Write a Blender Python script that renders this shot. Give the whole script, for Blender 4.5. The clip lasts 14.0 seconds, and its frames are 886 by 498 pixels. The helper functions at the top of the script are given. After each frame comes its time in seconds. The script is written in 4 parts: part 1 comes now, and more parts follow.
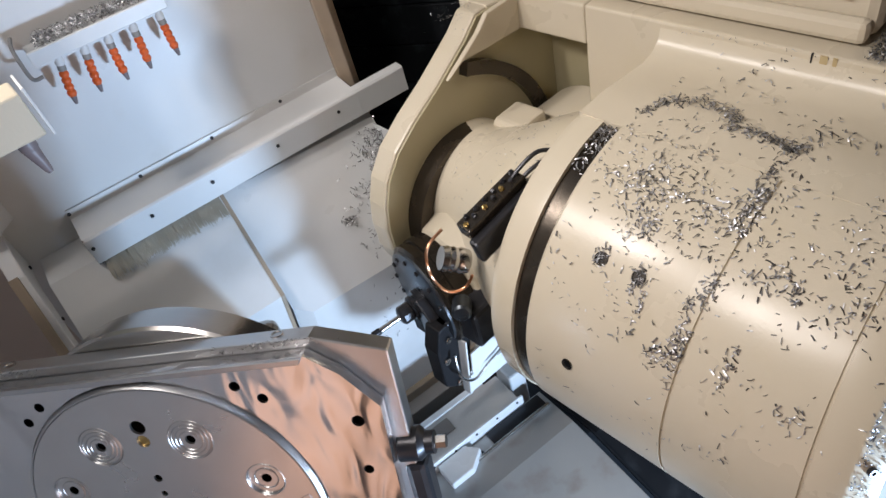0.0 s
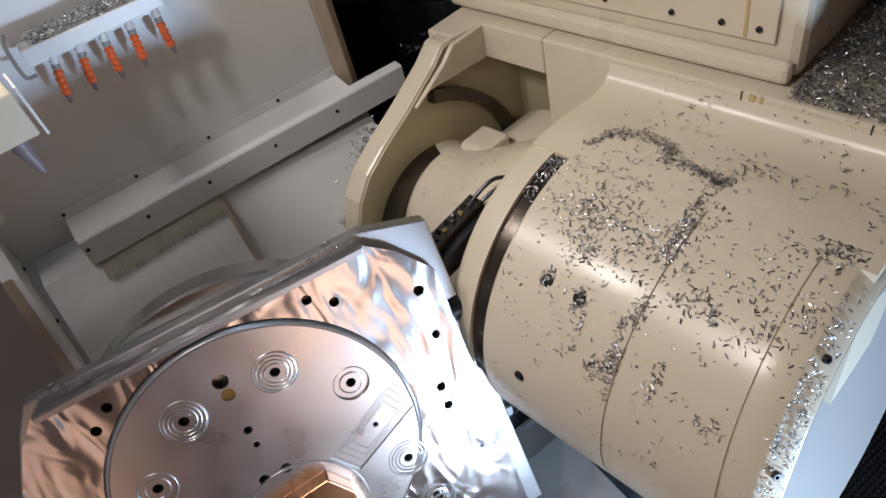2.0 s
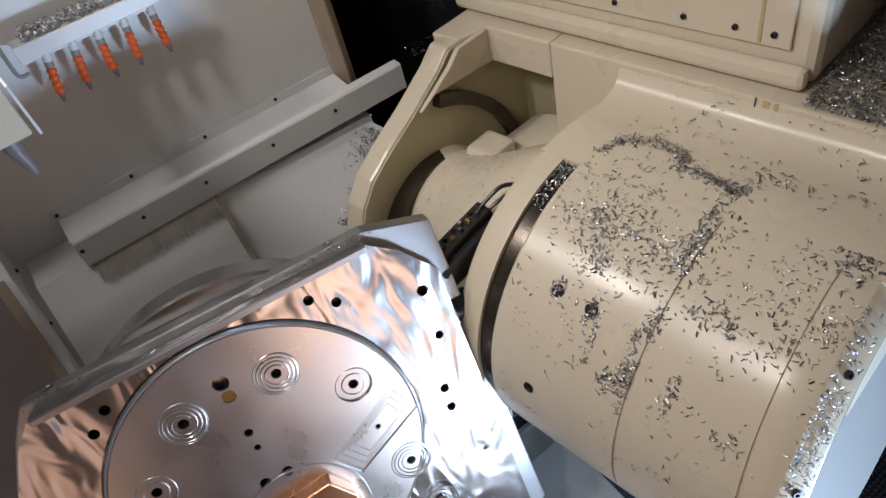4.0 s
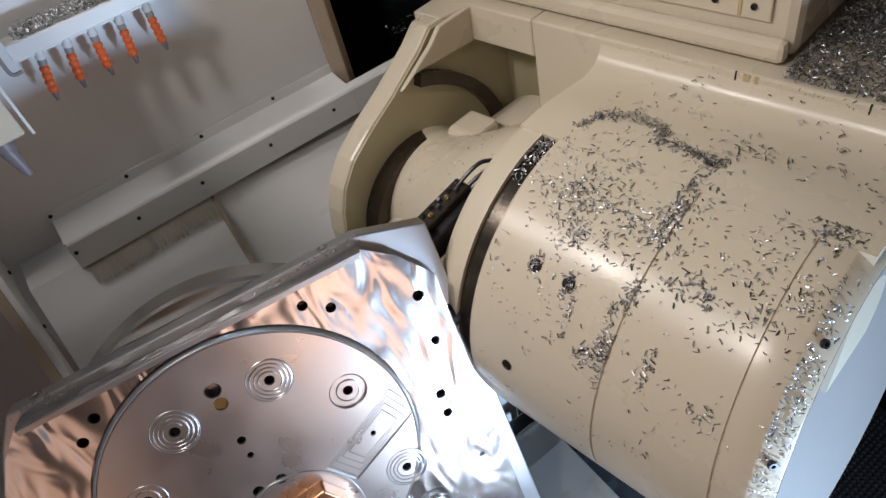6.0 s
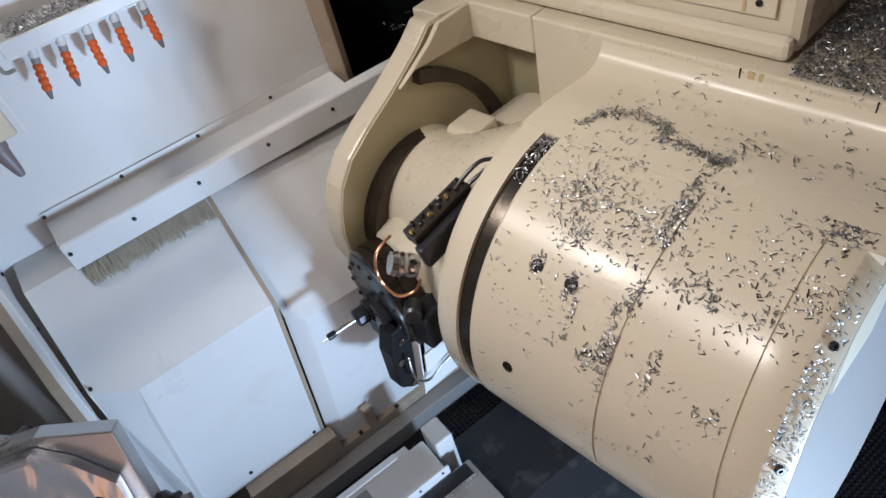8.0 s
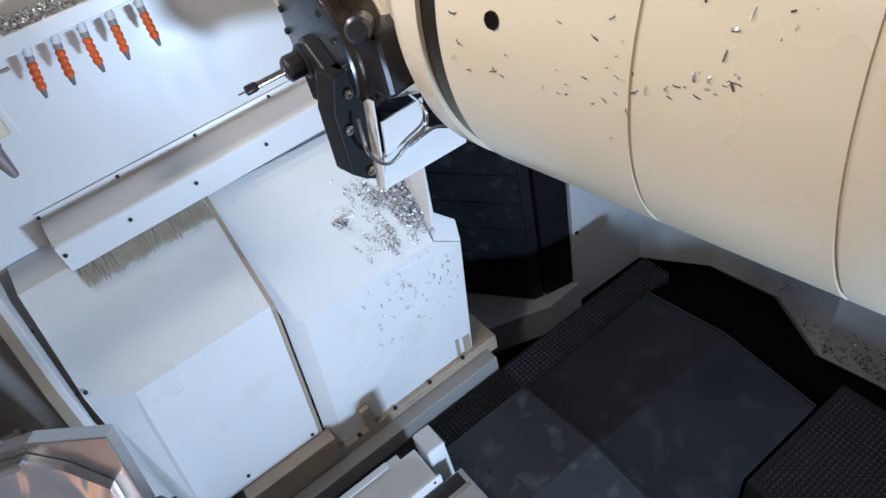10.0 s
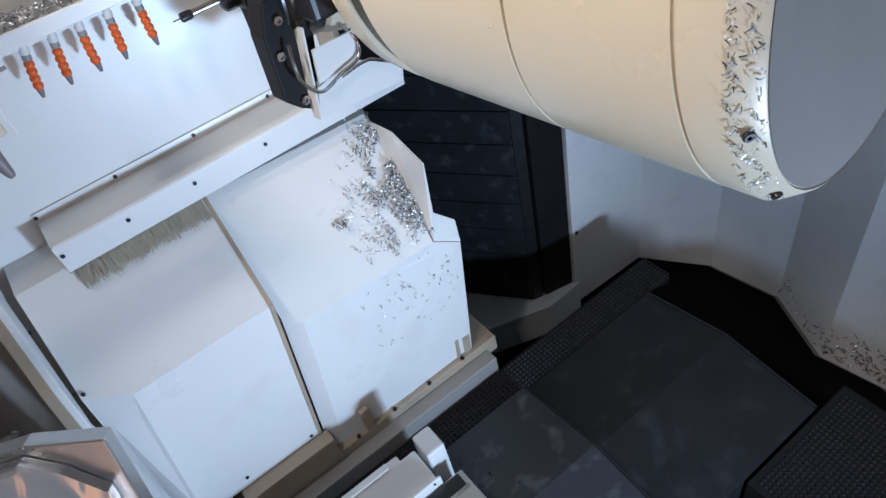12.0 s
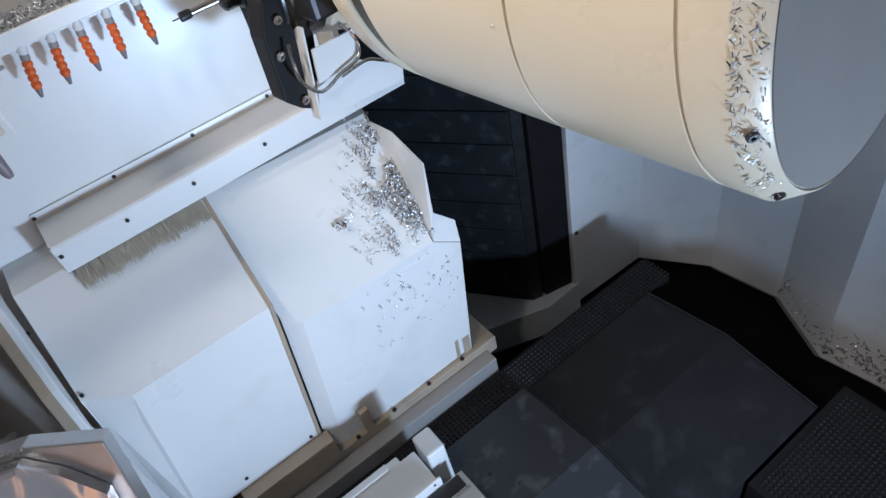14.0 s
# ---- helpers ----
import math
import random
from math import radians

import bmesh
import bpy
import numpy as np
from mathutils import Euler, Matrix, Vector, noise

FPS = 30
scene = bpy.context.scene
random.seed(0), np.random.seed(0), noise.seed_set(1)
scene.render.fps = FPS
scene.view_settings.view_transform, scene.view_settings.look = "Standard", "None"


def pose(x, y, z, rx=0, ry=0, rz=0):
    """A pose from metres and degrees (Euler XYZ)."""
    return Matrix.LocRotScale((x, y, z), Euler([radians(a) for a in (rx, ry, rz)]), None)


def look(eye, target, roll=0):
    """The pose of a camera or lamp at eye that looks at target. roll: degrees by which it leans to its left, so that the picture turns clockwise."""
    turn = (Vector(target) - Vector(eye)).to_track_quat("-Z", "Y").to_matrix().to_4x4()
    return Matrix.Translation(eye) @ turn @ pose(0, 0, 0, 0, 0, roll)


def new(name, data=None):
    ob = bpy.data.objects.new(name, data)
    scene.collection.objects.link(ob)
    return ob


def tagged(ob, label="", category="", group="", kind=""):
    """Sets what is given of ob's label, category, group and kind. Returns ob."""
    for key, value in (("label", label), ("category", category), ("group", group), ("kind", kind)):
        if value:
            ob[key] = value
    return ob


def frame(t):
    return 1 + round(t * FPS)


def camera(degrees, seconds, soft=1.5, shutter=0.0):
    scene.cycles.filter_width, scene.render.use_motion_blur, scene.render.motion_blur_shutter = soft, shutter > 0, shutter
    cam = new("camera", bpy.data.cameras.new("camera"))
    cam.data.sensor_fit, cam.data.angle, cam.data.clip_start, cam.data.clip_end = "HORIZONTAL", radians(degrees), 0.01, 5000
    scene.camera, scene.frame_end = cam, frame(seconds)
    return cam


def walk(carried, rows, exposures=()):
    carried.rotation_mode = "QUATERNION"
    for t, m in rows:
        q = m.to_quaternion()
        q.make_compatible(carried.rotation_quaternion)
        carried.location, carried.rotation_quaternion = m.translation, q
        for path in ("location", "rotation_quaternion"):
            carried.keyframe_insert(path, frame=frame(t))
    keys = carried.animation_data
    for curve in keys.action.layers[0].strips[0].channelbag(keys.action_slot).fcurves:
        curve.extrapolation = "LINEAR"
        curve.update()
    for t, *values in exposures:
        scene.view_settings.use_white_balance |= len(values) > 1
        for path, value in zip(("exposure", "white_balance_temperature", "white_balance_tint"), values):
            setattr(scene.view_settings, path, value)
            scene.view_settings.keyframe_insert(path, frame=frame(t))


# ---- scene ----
cam = camera(66.98, 14.0)
walk(cam, [
    (0.0, pose(-0.0041, -1.5701, 1.8429, 45.296, 11.947, -35.694)),
    (1.5, pose(-0.0037, -1.5557, 1.8378, 45.197, 11.768, -35.867)),
    (3.0, pose(-0.0031, -1.5395, 1.8320, 45.085, 11.566, -36.061)),
    (4.2, pose(-0.0026, -1.5259, 1.8271, 44.992, 11.397, -36.223)),
    (5.5, pose(-0.0021, -1.5112, 1.8219, 44.893, 11.213, -36.397)),
    (7.0, pose(-0.0015, -1.4938, 1.8157, 44.775, 10.995, -36.604)),
    (8.0, pose(-0.0012, -1.4840, 1.8122, 44.709, 10.871, -36.721)),
    (9.2, pose(-0.0008, -1.4727, 1.8081, 44.634, 10.729, -36.854)),
    (10.5, pose(-0.0004, -1.4614, 1.8041, 44.559, 10.587, -36.987)),
    (12.0, pose(-0.0002, -1.4554, 1.8019, 44.519, 10.512, -37.058)),
    (14.0, pose(-0.0000, -1.4500, 1.8000, 44.483, 10.444, -37.121)),
], exposures=[(0.0, 0.22, 6500, 15), (0.7, 0.2, 6500, 15), (2.0, -0.12, 6500, 15), (3.0, -0.22, 6500, 15), (5.5, -0.22, 6500, 15), (6.2, -0.16, 6500, 15),
               (7.5, 0.03, 6500, 15), (10.5, 0.12, 6500, 15), (14.0, 0.10, 6500, 15)])

# ---------------------------------------------------------------- light
world = bpy.data.worlds.new("world")
scene.world = world
world.use_nodes = True
world.node_tree.nodes["Background"].inputs[0].default_value = (0.9, 0.93, 1.0, 1)
world.node_tree.nodes["Background"].inputs[1].default_value = 0.004


def area_lamp(name, eye, target, size, power, color, spread):
    data = bpy.data.lights.new(name, "AREA")
    data.shape, data.size, data.size_y = "RECTANGLE", size[0], size[1]
    data.energy, data.color, data.spread = power, color, radians(spread)
    ob = new(name, data)
    ob.matrix_basis = look(eye, target)
    return tagged(ob, "work or added fill light in the machine enclosure", "lamp")


# cool work light low in the front door, a row of warm work lights under the roof, added lamps for the plate's
# reflections
area_lamp("work_light_low", (0.59, -2.22, 0.48), (0.16, 0.0, 0.85), (0.20, 0.14), 20, (0.50, 0.73, 1.0), 135)
for x, y in ((-0.42, -0.05), (-0.36, -0.50), (-0.46, -1.11)):
    area_lamp("work_light_roof", (x, y, 2.32), (0.75, y - 0.15, 1.0), (0.07, 0.17), 3.2, (1.0, 0.96, 0.90), 100)
# added unseen lamp, set where the plate's white glint points back to
area_lamp("front_glint_lamp", (0.13, -2.27, 0.26), (0.15, -0.8, 0.75), (0.22, 0.15), 0.8, (0.75, 0.87, 1.0), 75)
# added warm fills without a fixture; the plate mirrors them as copper tones
area_lamp("front_warm_fill", (-0.16, -2.28, 0.85), (-0.15, 0.0, 0.85), (0.42, 0.6), 0.6, (1.0, 0.62, 0.42), 110)
area_lamp("side_warm_fill", (-1.24, -1.35, 0.65), (0.0, -0.75, 0.75), (1.1, 0.9), 1.15, (1.0, 0.56, 0.36), 130)

# ---------------------------------------------------------------- materials


def material(name, col, col2=None, rough=0.45, metal=0.0, scale=6.0, fine=180.0, bump=0.06, stain=0.0, stain_col=(0.3, 0.24, 0.15), spread=0.12):
    """A worn surface: two colours blended by a coarse cloud, fine grain in relief and gloss, and optional stains."""
    m = bpy.data.materials.new(name)
    m.use_nodes = True
    nt = m.node_tree
    b = nt.nodes["Principled BSDF"]
    tc = nt.nodes.new("ShaderNodeTexCoord")
    big = nt.nodes.new("ShaderNodeTexNoise")
    big.inputs["Scale"].default_value, big.inputs["Detail"].default_value = scale, 6
    small = nt.nodes.new("ShaderNodeTexNoise")
    small.inputs["Scale"].default_value, small.inputs["Detail"].default_value = fine, 3
    for n in (big, small):
        nt.links.new(tc.outputs["Object"], n.inputs["Vector"])
    mix = nt.nodes.new("ShaderNodeMix")
    mix.data_type = "RGBA"
    mix.inputs[6].default_value = (*col, 1)
    mix.inputs[7].default_value = (*(col2 or [c * 0.86 for c in col]), 1)
    nt.links.new(big.outputs["Fac"], mix.inputs[0])
    out = mix.outputs[2]
    if stain:
        ramp = nt.nodes.new("ShaderNodeValToRGB")
        ramp.color_ramp.elements[0].position, ramp.color_ramp.elements[1].position = 0.56, 0.72
        ramp.color_ramp.elements[1].color = (stain, stain, stain, 1)
        n3 = nt.nodes.new("ShaderNodeTexNoise")
        n3.inputs["Scale"].default_value, n3.inputs["Detail"].default_value = scale * 1.7, 8
        nt.links.new(tc.outputs["Object"], n3.inputs["Vector"])
        nt.links.new(n3.outputs["Fac"], ramp.inputs[0])
        mix2 = nt.nodes.new("ShaderNodeMix")
        mix2.data_type = "RGBA"
        mix2.inputs[7].default_value = (*stain_col, 1)
        nt.links.new(out, mix2.inputs[6])
        nt.links.new(ramp.outputs[0], mix2.inputs[0])
        out = mix2.outputs[2]
    nt.links.new(out, b.inputs["Base Color"])
    rr = nt.nodes.new("ShaderNodeMapRange")
    rr.inputs[3].default_value, rr.inputs[4].default_value = max(rough - spread, 0.03), rough + spread
    nt.links.new(big.outputs["Fac"], rr.inputs[0])
    nt.links.new(rr.outputs[0], b.inputs["Roughness"])
    b.inputs["Metallic"].default_value = metal
    bp = nt.nodes.new("ShaderNodeBump")
    bp.inputs["Strength"].default_value, bp.inputs["Distance"].default_value = bump, 0.002
    nt.links.new(small.outputs["Fac"], bp.inputs["Height"])
    nt.links.new(bp.outputs[0], b.inputs["Normal"])
    return m


def milled(name, col, rough, cell, strength):
    """Bright machined aluminium with overlapping cutter paths in relief."""
    m = material(name, col, rough=rough, metal=1.0, scale=9, fine=120, bump=0.05)
    nt = m.node_tree
    tc = nt.nodes.new("ShaderNodeTexCoord")
    mp = nt.nodes.new("ShaderNodeMapping")
    mp.inputs["Rotation"].default_value = (0, 0, 0.7)
    mp.inputs["Scale"].default_value = (1.0, 0.42, 1.0)
    big = nt.nodes.new("ShaderNodeTexNoise")
    big.inputs["Scale"].default_value, big.inputs["Detail"].default_value, big.inputs["Distortion"].default_value = cell, 1.0, 1.3
    vor = nt.nodes.new("ShaderNodeTexVoronoi")
    vor.feature = "SMOOTH_F1"
    vor.inputs["Scale"].default_value = cell * 1.15
    add = nt.nodes.new("ShaderNodeMath")
    add.operation = "ADD"
    nt.links.new(tc.outputs["Object"], mp.inputs["Vector"])
    for n in (big, vor):
        nt.links.new(mp.outputs[0], n.inputs["Vector"])
    nt.links.new(big.outputs["Fac"], add.inputs[0])
    nt.links.new(vor.outputs["Distance"], add.inputs[1])
    bp = nt.nodes.new("ShaderNodeBump")
    bp.inputs["Strength"].default_value, bp.inputs["Distance"].default_value = strength, 0.008
    nt.links.new(add.outputs[0], bp.inputs["Height"])
    nt.links.new(bp.outputs[0], nt.nodes["Principled BSDF"].inputs["Normal"])
    return m


def chips_mat():
    m = material("metal_chips", (0.72, 0.72, 0.74), rough=0.46, metal=1.0, scale=40)
    nt = m.node_tree
    geo = nt.nodes.new("ShaderNodeNewGeometry")
    ramp = nt.nodes.new("ShaderNodeValToRGB")
    ramp.color_ramp.elements[0].color, ramp.color_ramp.elements[1].color = (0.16, 0.155, 0.15, 1), (0.58, 0.58, 0.60, 1)
    ramp.color_ramp.elements[0].position, ramp.color_ramp.elements[1].position = 0.25, 0.95
    nt.links.new(geo.outputs["Random Per Island"], ramp.inputs[0])
    nt.links.new(ramp.outputs[0], nt.nodes["Principled BSDF"].inputs["Base Color"])
    return m


WHITE = material("white_enamel", (0.74, 0.75, 0.75), (0.66, 0.67, 0.67), 0.31, scale=5, stain=0.18, stain_col=(0.52, 0.50, 0.45))
# brown picked for the out-of-view door so the aluminium mirrors a warm tone
DOOR = material("brown_reflecting_door", (0.40, 0.22, 0.14), (0.30, 0.17, 0.11), 0.45, scale=3, stain=0.3, stain_col=(0.09, 0.06, 0.045))
WALLGREY = material("warm_grey_enamel", (0.62, 0.54, 0.48), (0.54, 0.47, 0.42), 0.45, scale=4)
PALE = material("pale_grey_enamel", (0.76, 0.77, 0.78), (0.68, 0.69, 0.70), 0.42, scale=5, stain=0.15, stain_col=(0.3, 0.3, 0.3))
GREY = material("grey_enamel", (0.30, 0.285, 0.27), (0.25, 0.24, 0.23), 0.5, scale=4, stain=0.2, stain_col=(0.2, 0.19, 0.18))
BEIGE = material("cream_paint", (0.62, 0.55, 0.43), (0.56, 0.495, 0.375), 0.30, scale=4, stain=0.22, stain_col=(0.50, 0.42, 0.24), bump=0.08)
# the head's cream again, darkened to hold recess shade along with oil stains
KHAKI = material("oily_shaded_cream_paint", (0.50, 0.44, 0.28), (0.43, 0.38, 0.24), 0.36, scale=5, stain=0.3, stain_col=(0.36, 0.30, 0.16))
# tan, warmed a little further to carry the orange light at the rail
TAN = material("tan_steel", (0.45, 0.33, 0.22), (0.30, 0.27, 0.23), 0.4, scale=8, stain=0.4, stain_col=(0.2, 0.18, 0.15))
BLACK = material("black_rubber", (0.010, 0.010, 0.011), (0.017, 0.017, 0.019), 0.42, scale=9, bump=0.15)
PIT_BLACK = material("wet_black_pan", (0.004, 0.004, 0.0045), (0.006, 0.006, 0.007), 0.5, scale=7)
DARK = material("dark_sheet", (0.012, 0.013, 0.015), (0.024, 0.025, 0.028), 0.36, scale=7, stain=0.3, stain_col=(0.055, 0.06, 0.065))
MIDDARK = material("scuffed_dark_sheet", (0.026, 0.029, 0.034), (0.042, 0.046, 0.052), 0.34, scale=8, stain=0.55, stain_col=(0.12, 0.13, 0.14))
SLAT = material("scuffed_black_plate", (0.012, 0.013, 0.015), (0.028, 0.032, 0.038), 0.36, scale=11, stain=0.6, stain_col=(0.06, 0.07, 0.08))
SHEET = material("zinc_sheet", (0.42, 0.42, 0.41), (0.33, 0.33, 0.325), 0.42, scale=7, stain=0.5, stain_col=(0.25, 0.2, 0.16), metal=0.4)
STEEL = material("ground_steel", (0.62, 0.60, 0.58), (0.48, 0.47, 0.45), 0.22, metal=1.0, scale=12)
BLUED = material("blackened_steel", (0.020, 0.020, 0.023), (0.045, 0.045, 0.05), 0.33, metal=0.5, scale=20)
RING = material("oily_ring_steel", (0.055, 0.045, 0.035), (0.09, 0.075, 0.06), 0.25, metal=0.8, scale=16)
ALU = milled("machined_aluminium", (0.80, 0.79, 0.78), 0.30, 6, 0.03)
ALU_MILLED = milled("milled_aluminium_corner", (0.84, 0.84, 0.85), 0.22, 16, 0.6)
ALU_EDGE = material("sawn_aluminium_edge", (0.66, 0.66, 0.66), (0.56, 0.56, 0.56), 0.34, metal=1.0, scale=8)
# near-black metal that paints the shade inside holes
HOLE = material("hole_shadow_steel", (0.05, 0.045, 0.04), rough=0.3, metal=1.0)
BRASS = material("brass", (0.55, 0.38, 0.14), rough=0.3, metal=1.0)
FACE = material("oiled_blue_steel", (0.13, 0.15, 0.17), (0.09, 0.10, 0.115), 0.3, metal=0.9, scale=18)
COPPER = material("copper_tube", (0.72, 0.36, 0.20), rough=0.3, metal=1.0)
ORANGE = material("orange_plastic", (0.80, 0.14, 0.03), (0.70, 0.11, 0.02), 0.4)
PLASTIC = material("grey_plastic", (0.20, 0.17, 0.18), rough=0.45)
BRISTLE = material("brush_bristle", (0.52, 0.49, 0.41), (0.34, 0.32, 0.26), 0.7, scale=30, fine=400, bump=0.3)
RUST = material("rust_run", (0.42, 0.30, 0.12), (0.52, 0.42, 0.25), 0.5, scale=20)
CHIPS = chips_mat()
for dull, gloss in ((BLACK, 0.12), (DARK, 0.12), (MIDDARK, 0.16), (SLAT, 0.2), (PIT_BLACK, 0.04)):
    dull.node_tree.nodes["Principled BSDF"].inputs["Specular IOR Level"].default_value = gloss

# ---------------------------------------------------------------- mesh tools


def part(name, bm, mat, parent=None, label="", bevel=0.0, smooth=False, m=None):
    me = bpy.data.meshes.new(name)
    bmesh.ops.recalc_face_normals(bm, faces=bm.faces)
    bm.to_mesh(me)
    bm.free()
    me.materials.append(mat)
    if smooth:
        me.polygons.foreach_set("use_smooth", [True] * len(me.polygons))
        me.set_sharp_from_angle(angle=radians(35))
    ob = new(name, me)
    ob.parent = parent
    if m is not None:
        ob.matrix_basis = m
    if bevel:
        md = ob.modifiers.new("bevel", "BEVEL")
        md.width, md.segments, md.limit_method = bevel, 2, "ANGLE"
    if label:
        ob["label"] = label
    return ob


def prism(poly, axis, a, b):
    """A prism over a polygon; axis 0: polygon in (y, z), 1: (x, z), 2: (x, y)."""
    bm = bmesh.new()

    def at(p, d):
        return ((d, p[0], p[1]), (p[0], d, p[1]), (p[0], p[1], d))[axis]

    lo = [bm.verts.new(at(p, a)) for p in poly]
    hi = [bm.verts.new(at(p, b)) for p in poly]
    bm.faces.new(lo)
    bm.faces.new(hi[::-1])
    n = len(poly)
    for i in range(n):
        bm.faces.new((lo[i], hi[i], hi[(i + 1) % n], lo[(i + 1) % n]))
    return bm


def box(x0, x1, y0, y1, z0, z1):
    return prism([(x0, y0), (x1, y0), (x1, y1), (x0, y1)], 2, z0, z1)


def lathe(profile, segments=96, m=None, a0=0.0, a1=360.0):
    """A profile of (height, radius) turned round the z axis, then moved by m."""
    bm = bmesh.new()
    full = a1 - a0 >= 359.9
    n = segments if full else segments + 1
    rings = []
    for h, r in profile:
        if r < 1e-6:
            rings.append([bm.verts.new((0, 0, h))])
        else:
            rings.append([bm.verts.new((r * math.cos(radians(a0 + (a1 - a0) * i / segments)), r * math.sin(radians(a0 + (a1 - a0) * i / segments)), h)) for i in range(n)])
    for p, q in zip(rings, rings[1:]):
        for i in range(segments):
            j = (i + 1) % n
            if len(p) == 1 and len(q) == 1:
                continue
            if len(p) == 1:
                bm.faces.new((p[0], q[i], q[j]))
            elif len(q) == 1:
                bm.faces.new((p[i], p[j], q[0]))
            else:
                bm.faces.new((p[i], p[j], q[j], q[i]))
    if not full:
        for k in (0, -1):
            vs = [r[k] for r in rings]
            if len(vs) > 2:
                bm.faces.new(vs if k else vs[::-1])
    if m is not None:
        bm.transform(m)
    return bm


def tube(points, r, sides=8):
    """A round tube along a smoothed line of points."""
    pts = [Vector(p) for p in points]
    line = []
    for i in range(len(pts) - 1):
        a, b, c, d = pts[max(i - 1, 0)], pts[i], pts[i + 1], pts[min(i + 2, len(pts) - 1)]
        for k in range(6):
            t = k / 6
            line.append(0.5 * (2 * b + (c - a) * t + (2 * a - 5 * b + 4 * c - d) * t * t + (3 * b - a - 3 * c + d) * t ** 3))
    line.append(pts[-1])
    bm = bmesh.new()
    prev = None
    for i, p in enumerate(line):
        d = (line[min(i + 1, len(line) - 1)] - line[max(i - 1, 0)]).normalized()
        q = d.to_track_quat("Z", "Y")
        ring = [bm.verts.new(p + q @ Vector((r * math.cos(2 * math.pi * k / sides), r * math.sin(2 * math.pi * k / sides), 0))) for k in range(sides)]
        if prev:
            best = min(range(sides), key=lambda s: (prev[0].co - ring[s].co).length)
            ring = ring[best:] + ring[:best]
            for k in range(sides):
                bm.faces.new((prev[k], prev[(k + 1) % sides], ring[(k + 1) % sides], ring[k]))
        else:
            bm.faces.new(ring[::-1])
        prev = ring
    bm.faces.new(prev)
    return bm


def along(p, d):
    """The pose that puts the z axis at p along d."""
    return Matrix.Translation(p) @ Vector(d).to_track_quat("Z", "Y").to_matrix().to_4x4()


def screw(parent, p, d, r=0.006, mat=None):
    """A socket screw head."""
    return part("screw", lathe([(0, r), (r * 0.6, r), (r * 0.75, r * 0.85), (r * 0.75, r * 0.5), (r * 0.3, r * 0.45), (r * 0.3, 0)], 12, along(p, d)), mat or BLUED, parent, smooth=True)


def chip_bm(places, size=0.011, lift=0.0015):
    """Curled slivers of metal at places (point, normal, scale)."""
    verts, faces = [], []
    for p, n, s in places:
        p, n = Vector(p), Vector(n).normalized()
        a = n.orthogonal().normalized()
        a.rotate(Matrix.Rotation(random.uniform(0, 6.28), 3, n))
        tilt = random.uniform(-0.5, 0.5)
        n2 = (n + a * tilt).normalized()
        a = (a - n2 * a.dot(n2)).normalized()
        b = n2.cross(a)
        L, w, curl = size * s * random.uniform(0.6, 1.75), size * s * random.uniform(0.08, 0.17), random.uniform(0.1, 0.9)
        k0 = len(verts)
        for i in range(4):
            t = i / 3 - 0.5
            q = p + n * lift + a * (L * t) + n2 * (L * curl * (0.25 - t * t)) + b * (L * 0.35 * curl * t * t)
            verts += [q - b * w, q + b * w + n2 * w * 0.7]
        for i in range(3):
            faces.append((k0 + 2 * i, k0 + 2 * i + 1, k0 + 2 * i + 3, k0 + 2 * i + 2))
    return verts, faces


def chips(name, places, parent=None, size=0.011, label="curled silver aluminium chips", category="metal chips"):
    v, f = chip_bm(places, size)
    me = bpy.data.meshes.new(name)
    me.from_pydata(v, [], f)
    me.materials.append(CHIPS)
    ob = new(name, me)
    ob.parent = parent
    return tagged(ob, label, "" if parent else category, kind="stuff")


def thing(name, label, category, group="", at=None):
    ob = new(name)
    if at is not None:
        ob.matrix_basis = at
    return tagged(ob, label, category, group)


def setting(ob, label, category):
    return tagged(ob, label, category, kind="structure")


# ---------------------------------------------------------------- enclosure
setting(part("wall_north", box(-0.36, 0.545, 0.0, 0.05, -0.555, 2.6), WHITE), "white enamelled sheet steel machine wall", "wall")
setting(part("wall_west", box(-1.31, -1.25, -2.3, 0.11, -0.555, 2.6), WALLGREY), "warm brown-grey sheet steel side wall of the machine", "wall")
setting(part("wall_recess", box(-1.25, -0.362, 0.06, 0.11, -0.555, 2.6), WALLGREY), "warm brown-grey sheet steel wall set back beside the table", "wall")
setting(part("wall_south", box(-1.31, 2.3, -2.36, -2.30, -0.56, 2.6), DOOR), "unseen inside of the front door, brown to warm the workpiece's reflections", "wall")
setting(part("ceiling", box(-1.35, 2.4, -2.4, 0.9, 2.6, 2.65), WALLGREY), "grey sheet steel machine roof", "ceiling")
setting(part("floor", box(-1.35, 2.4, -2.4, 0.9, -0.61, -0.555), PIT_BLACK), "black oily chip pan floor of the machine", "floor")
# flange of the corner
fl = setting(part("trim", prism([(-0.002, 1.06), (-0.11, 0.985), (-0.27, 0.80), (-0.43, 0.51), (-0.43, 0.10), (-0.30, 0.10), (-0.30, 0.70), (-0.085, 0.915), (-0.002, 0.94)], 0, -0.361, -0.326), PALE, bevel=0.003), "pale folded corner flange with small screws", "trim")
part("upright", prism([(-0.361, -0.002), (-0.285, -0.002), (-0.325, -0.05), (-0.361, -0.05)], 2, 1.062, 2.6), PALE, fl)
for y, z in ((-0.03, 0.95), (-0.14, 0.86), (-0.25, 0.745)):
    screw(fl, (-0.3258, y, z), (1, 0, 0), 0.005)
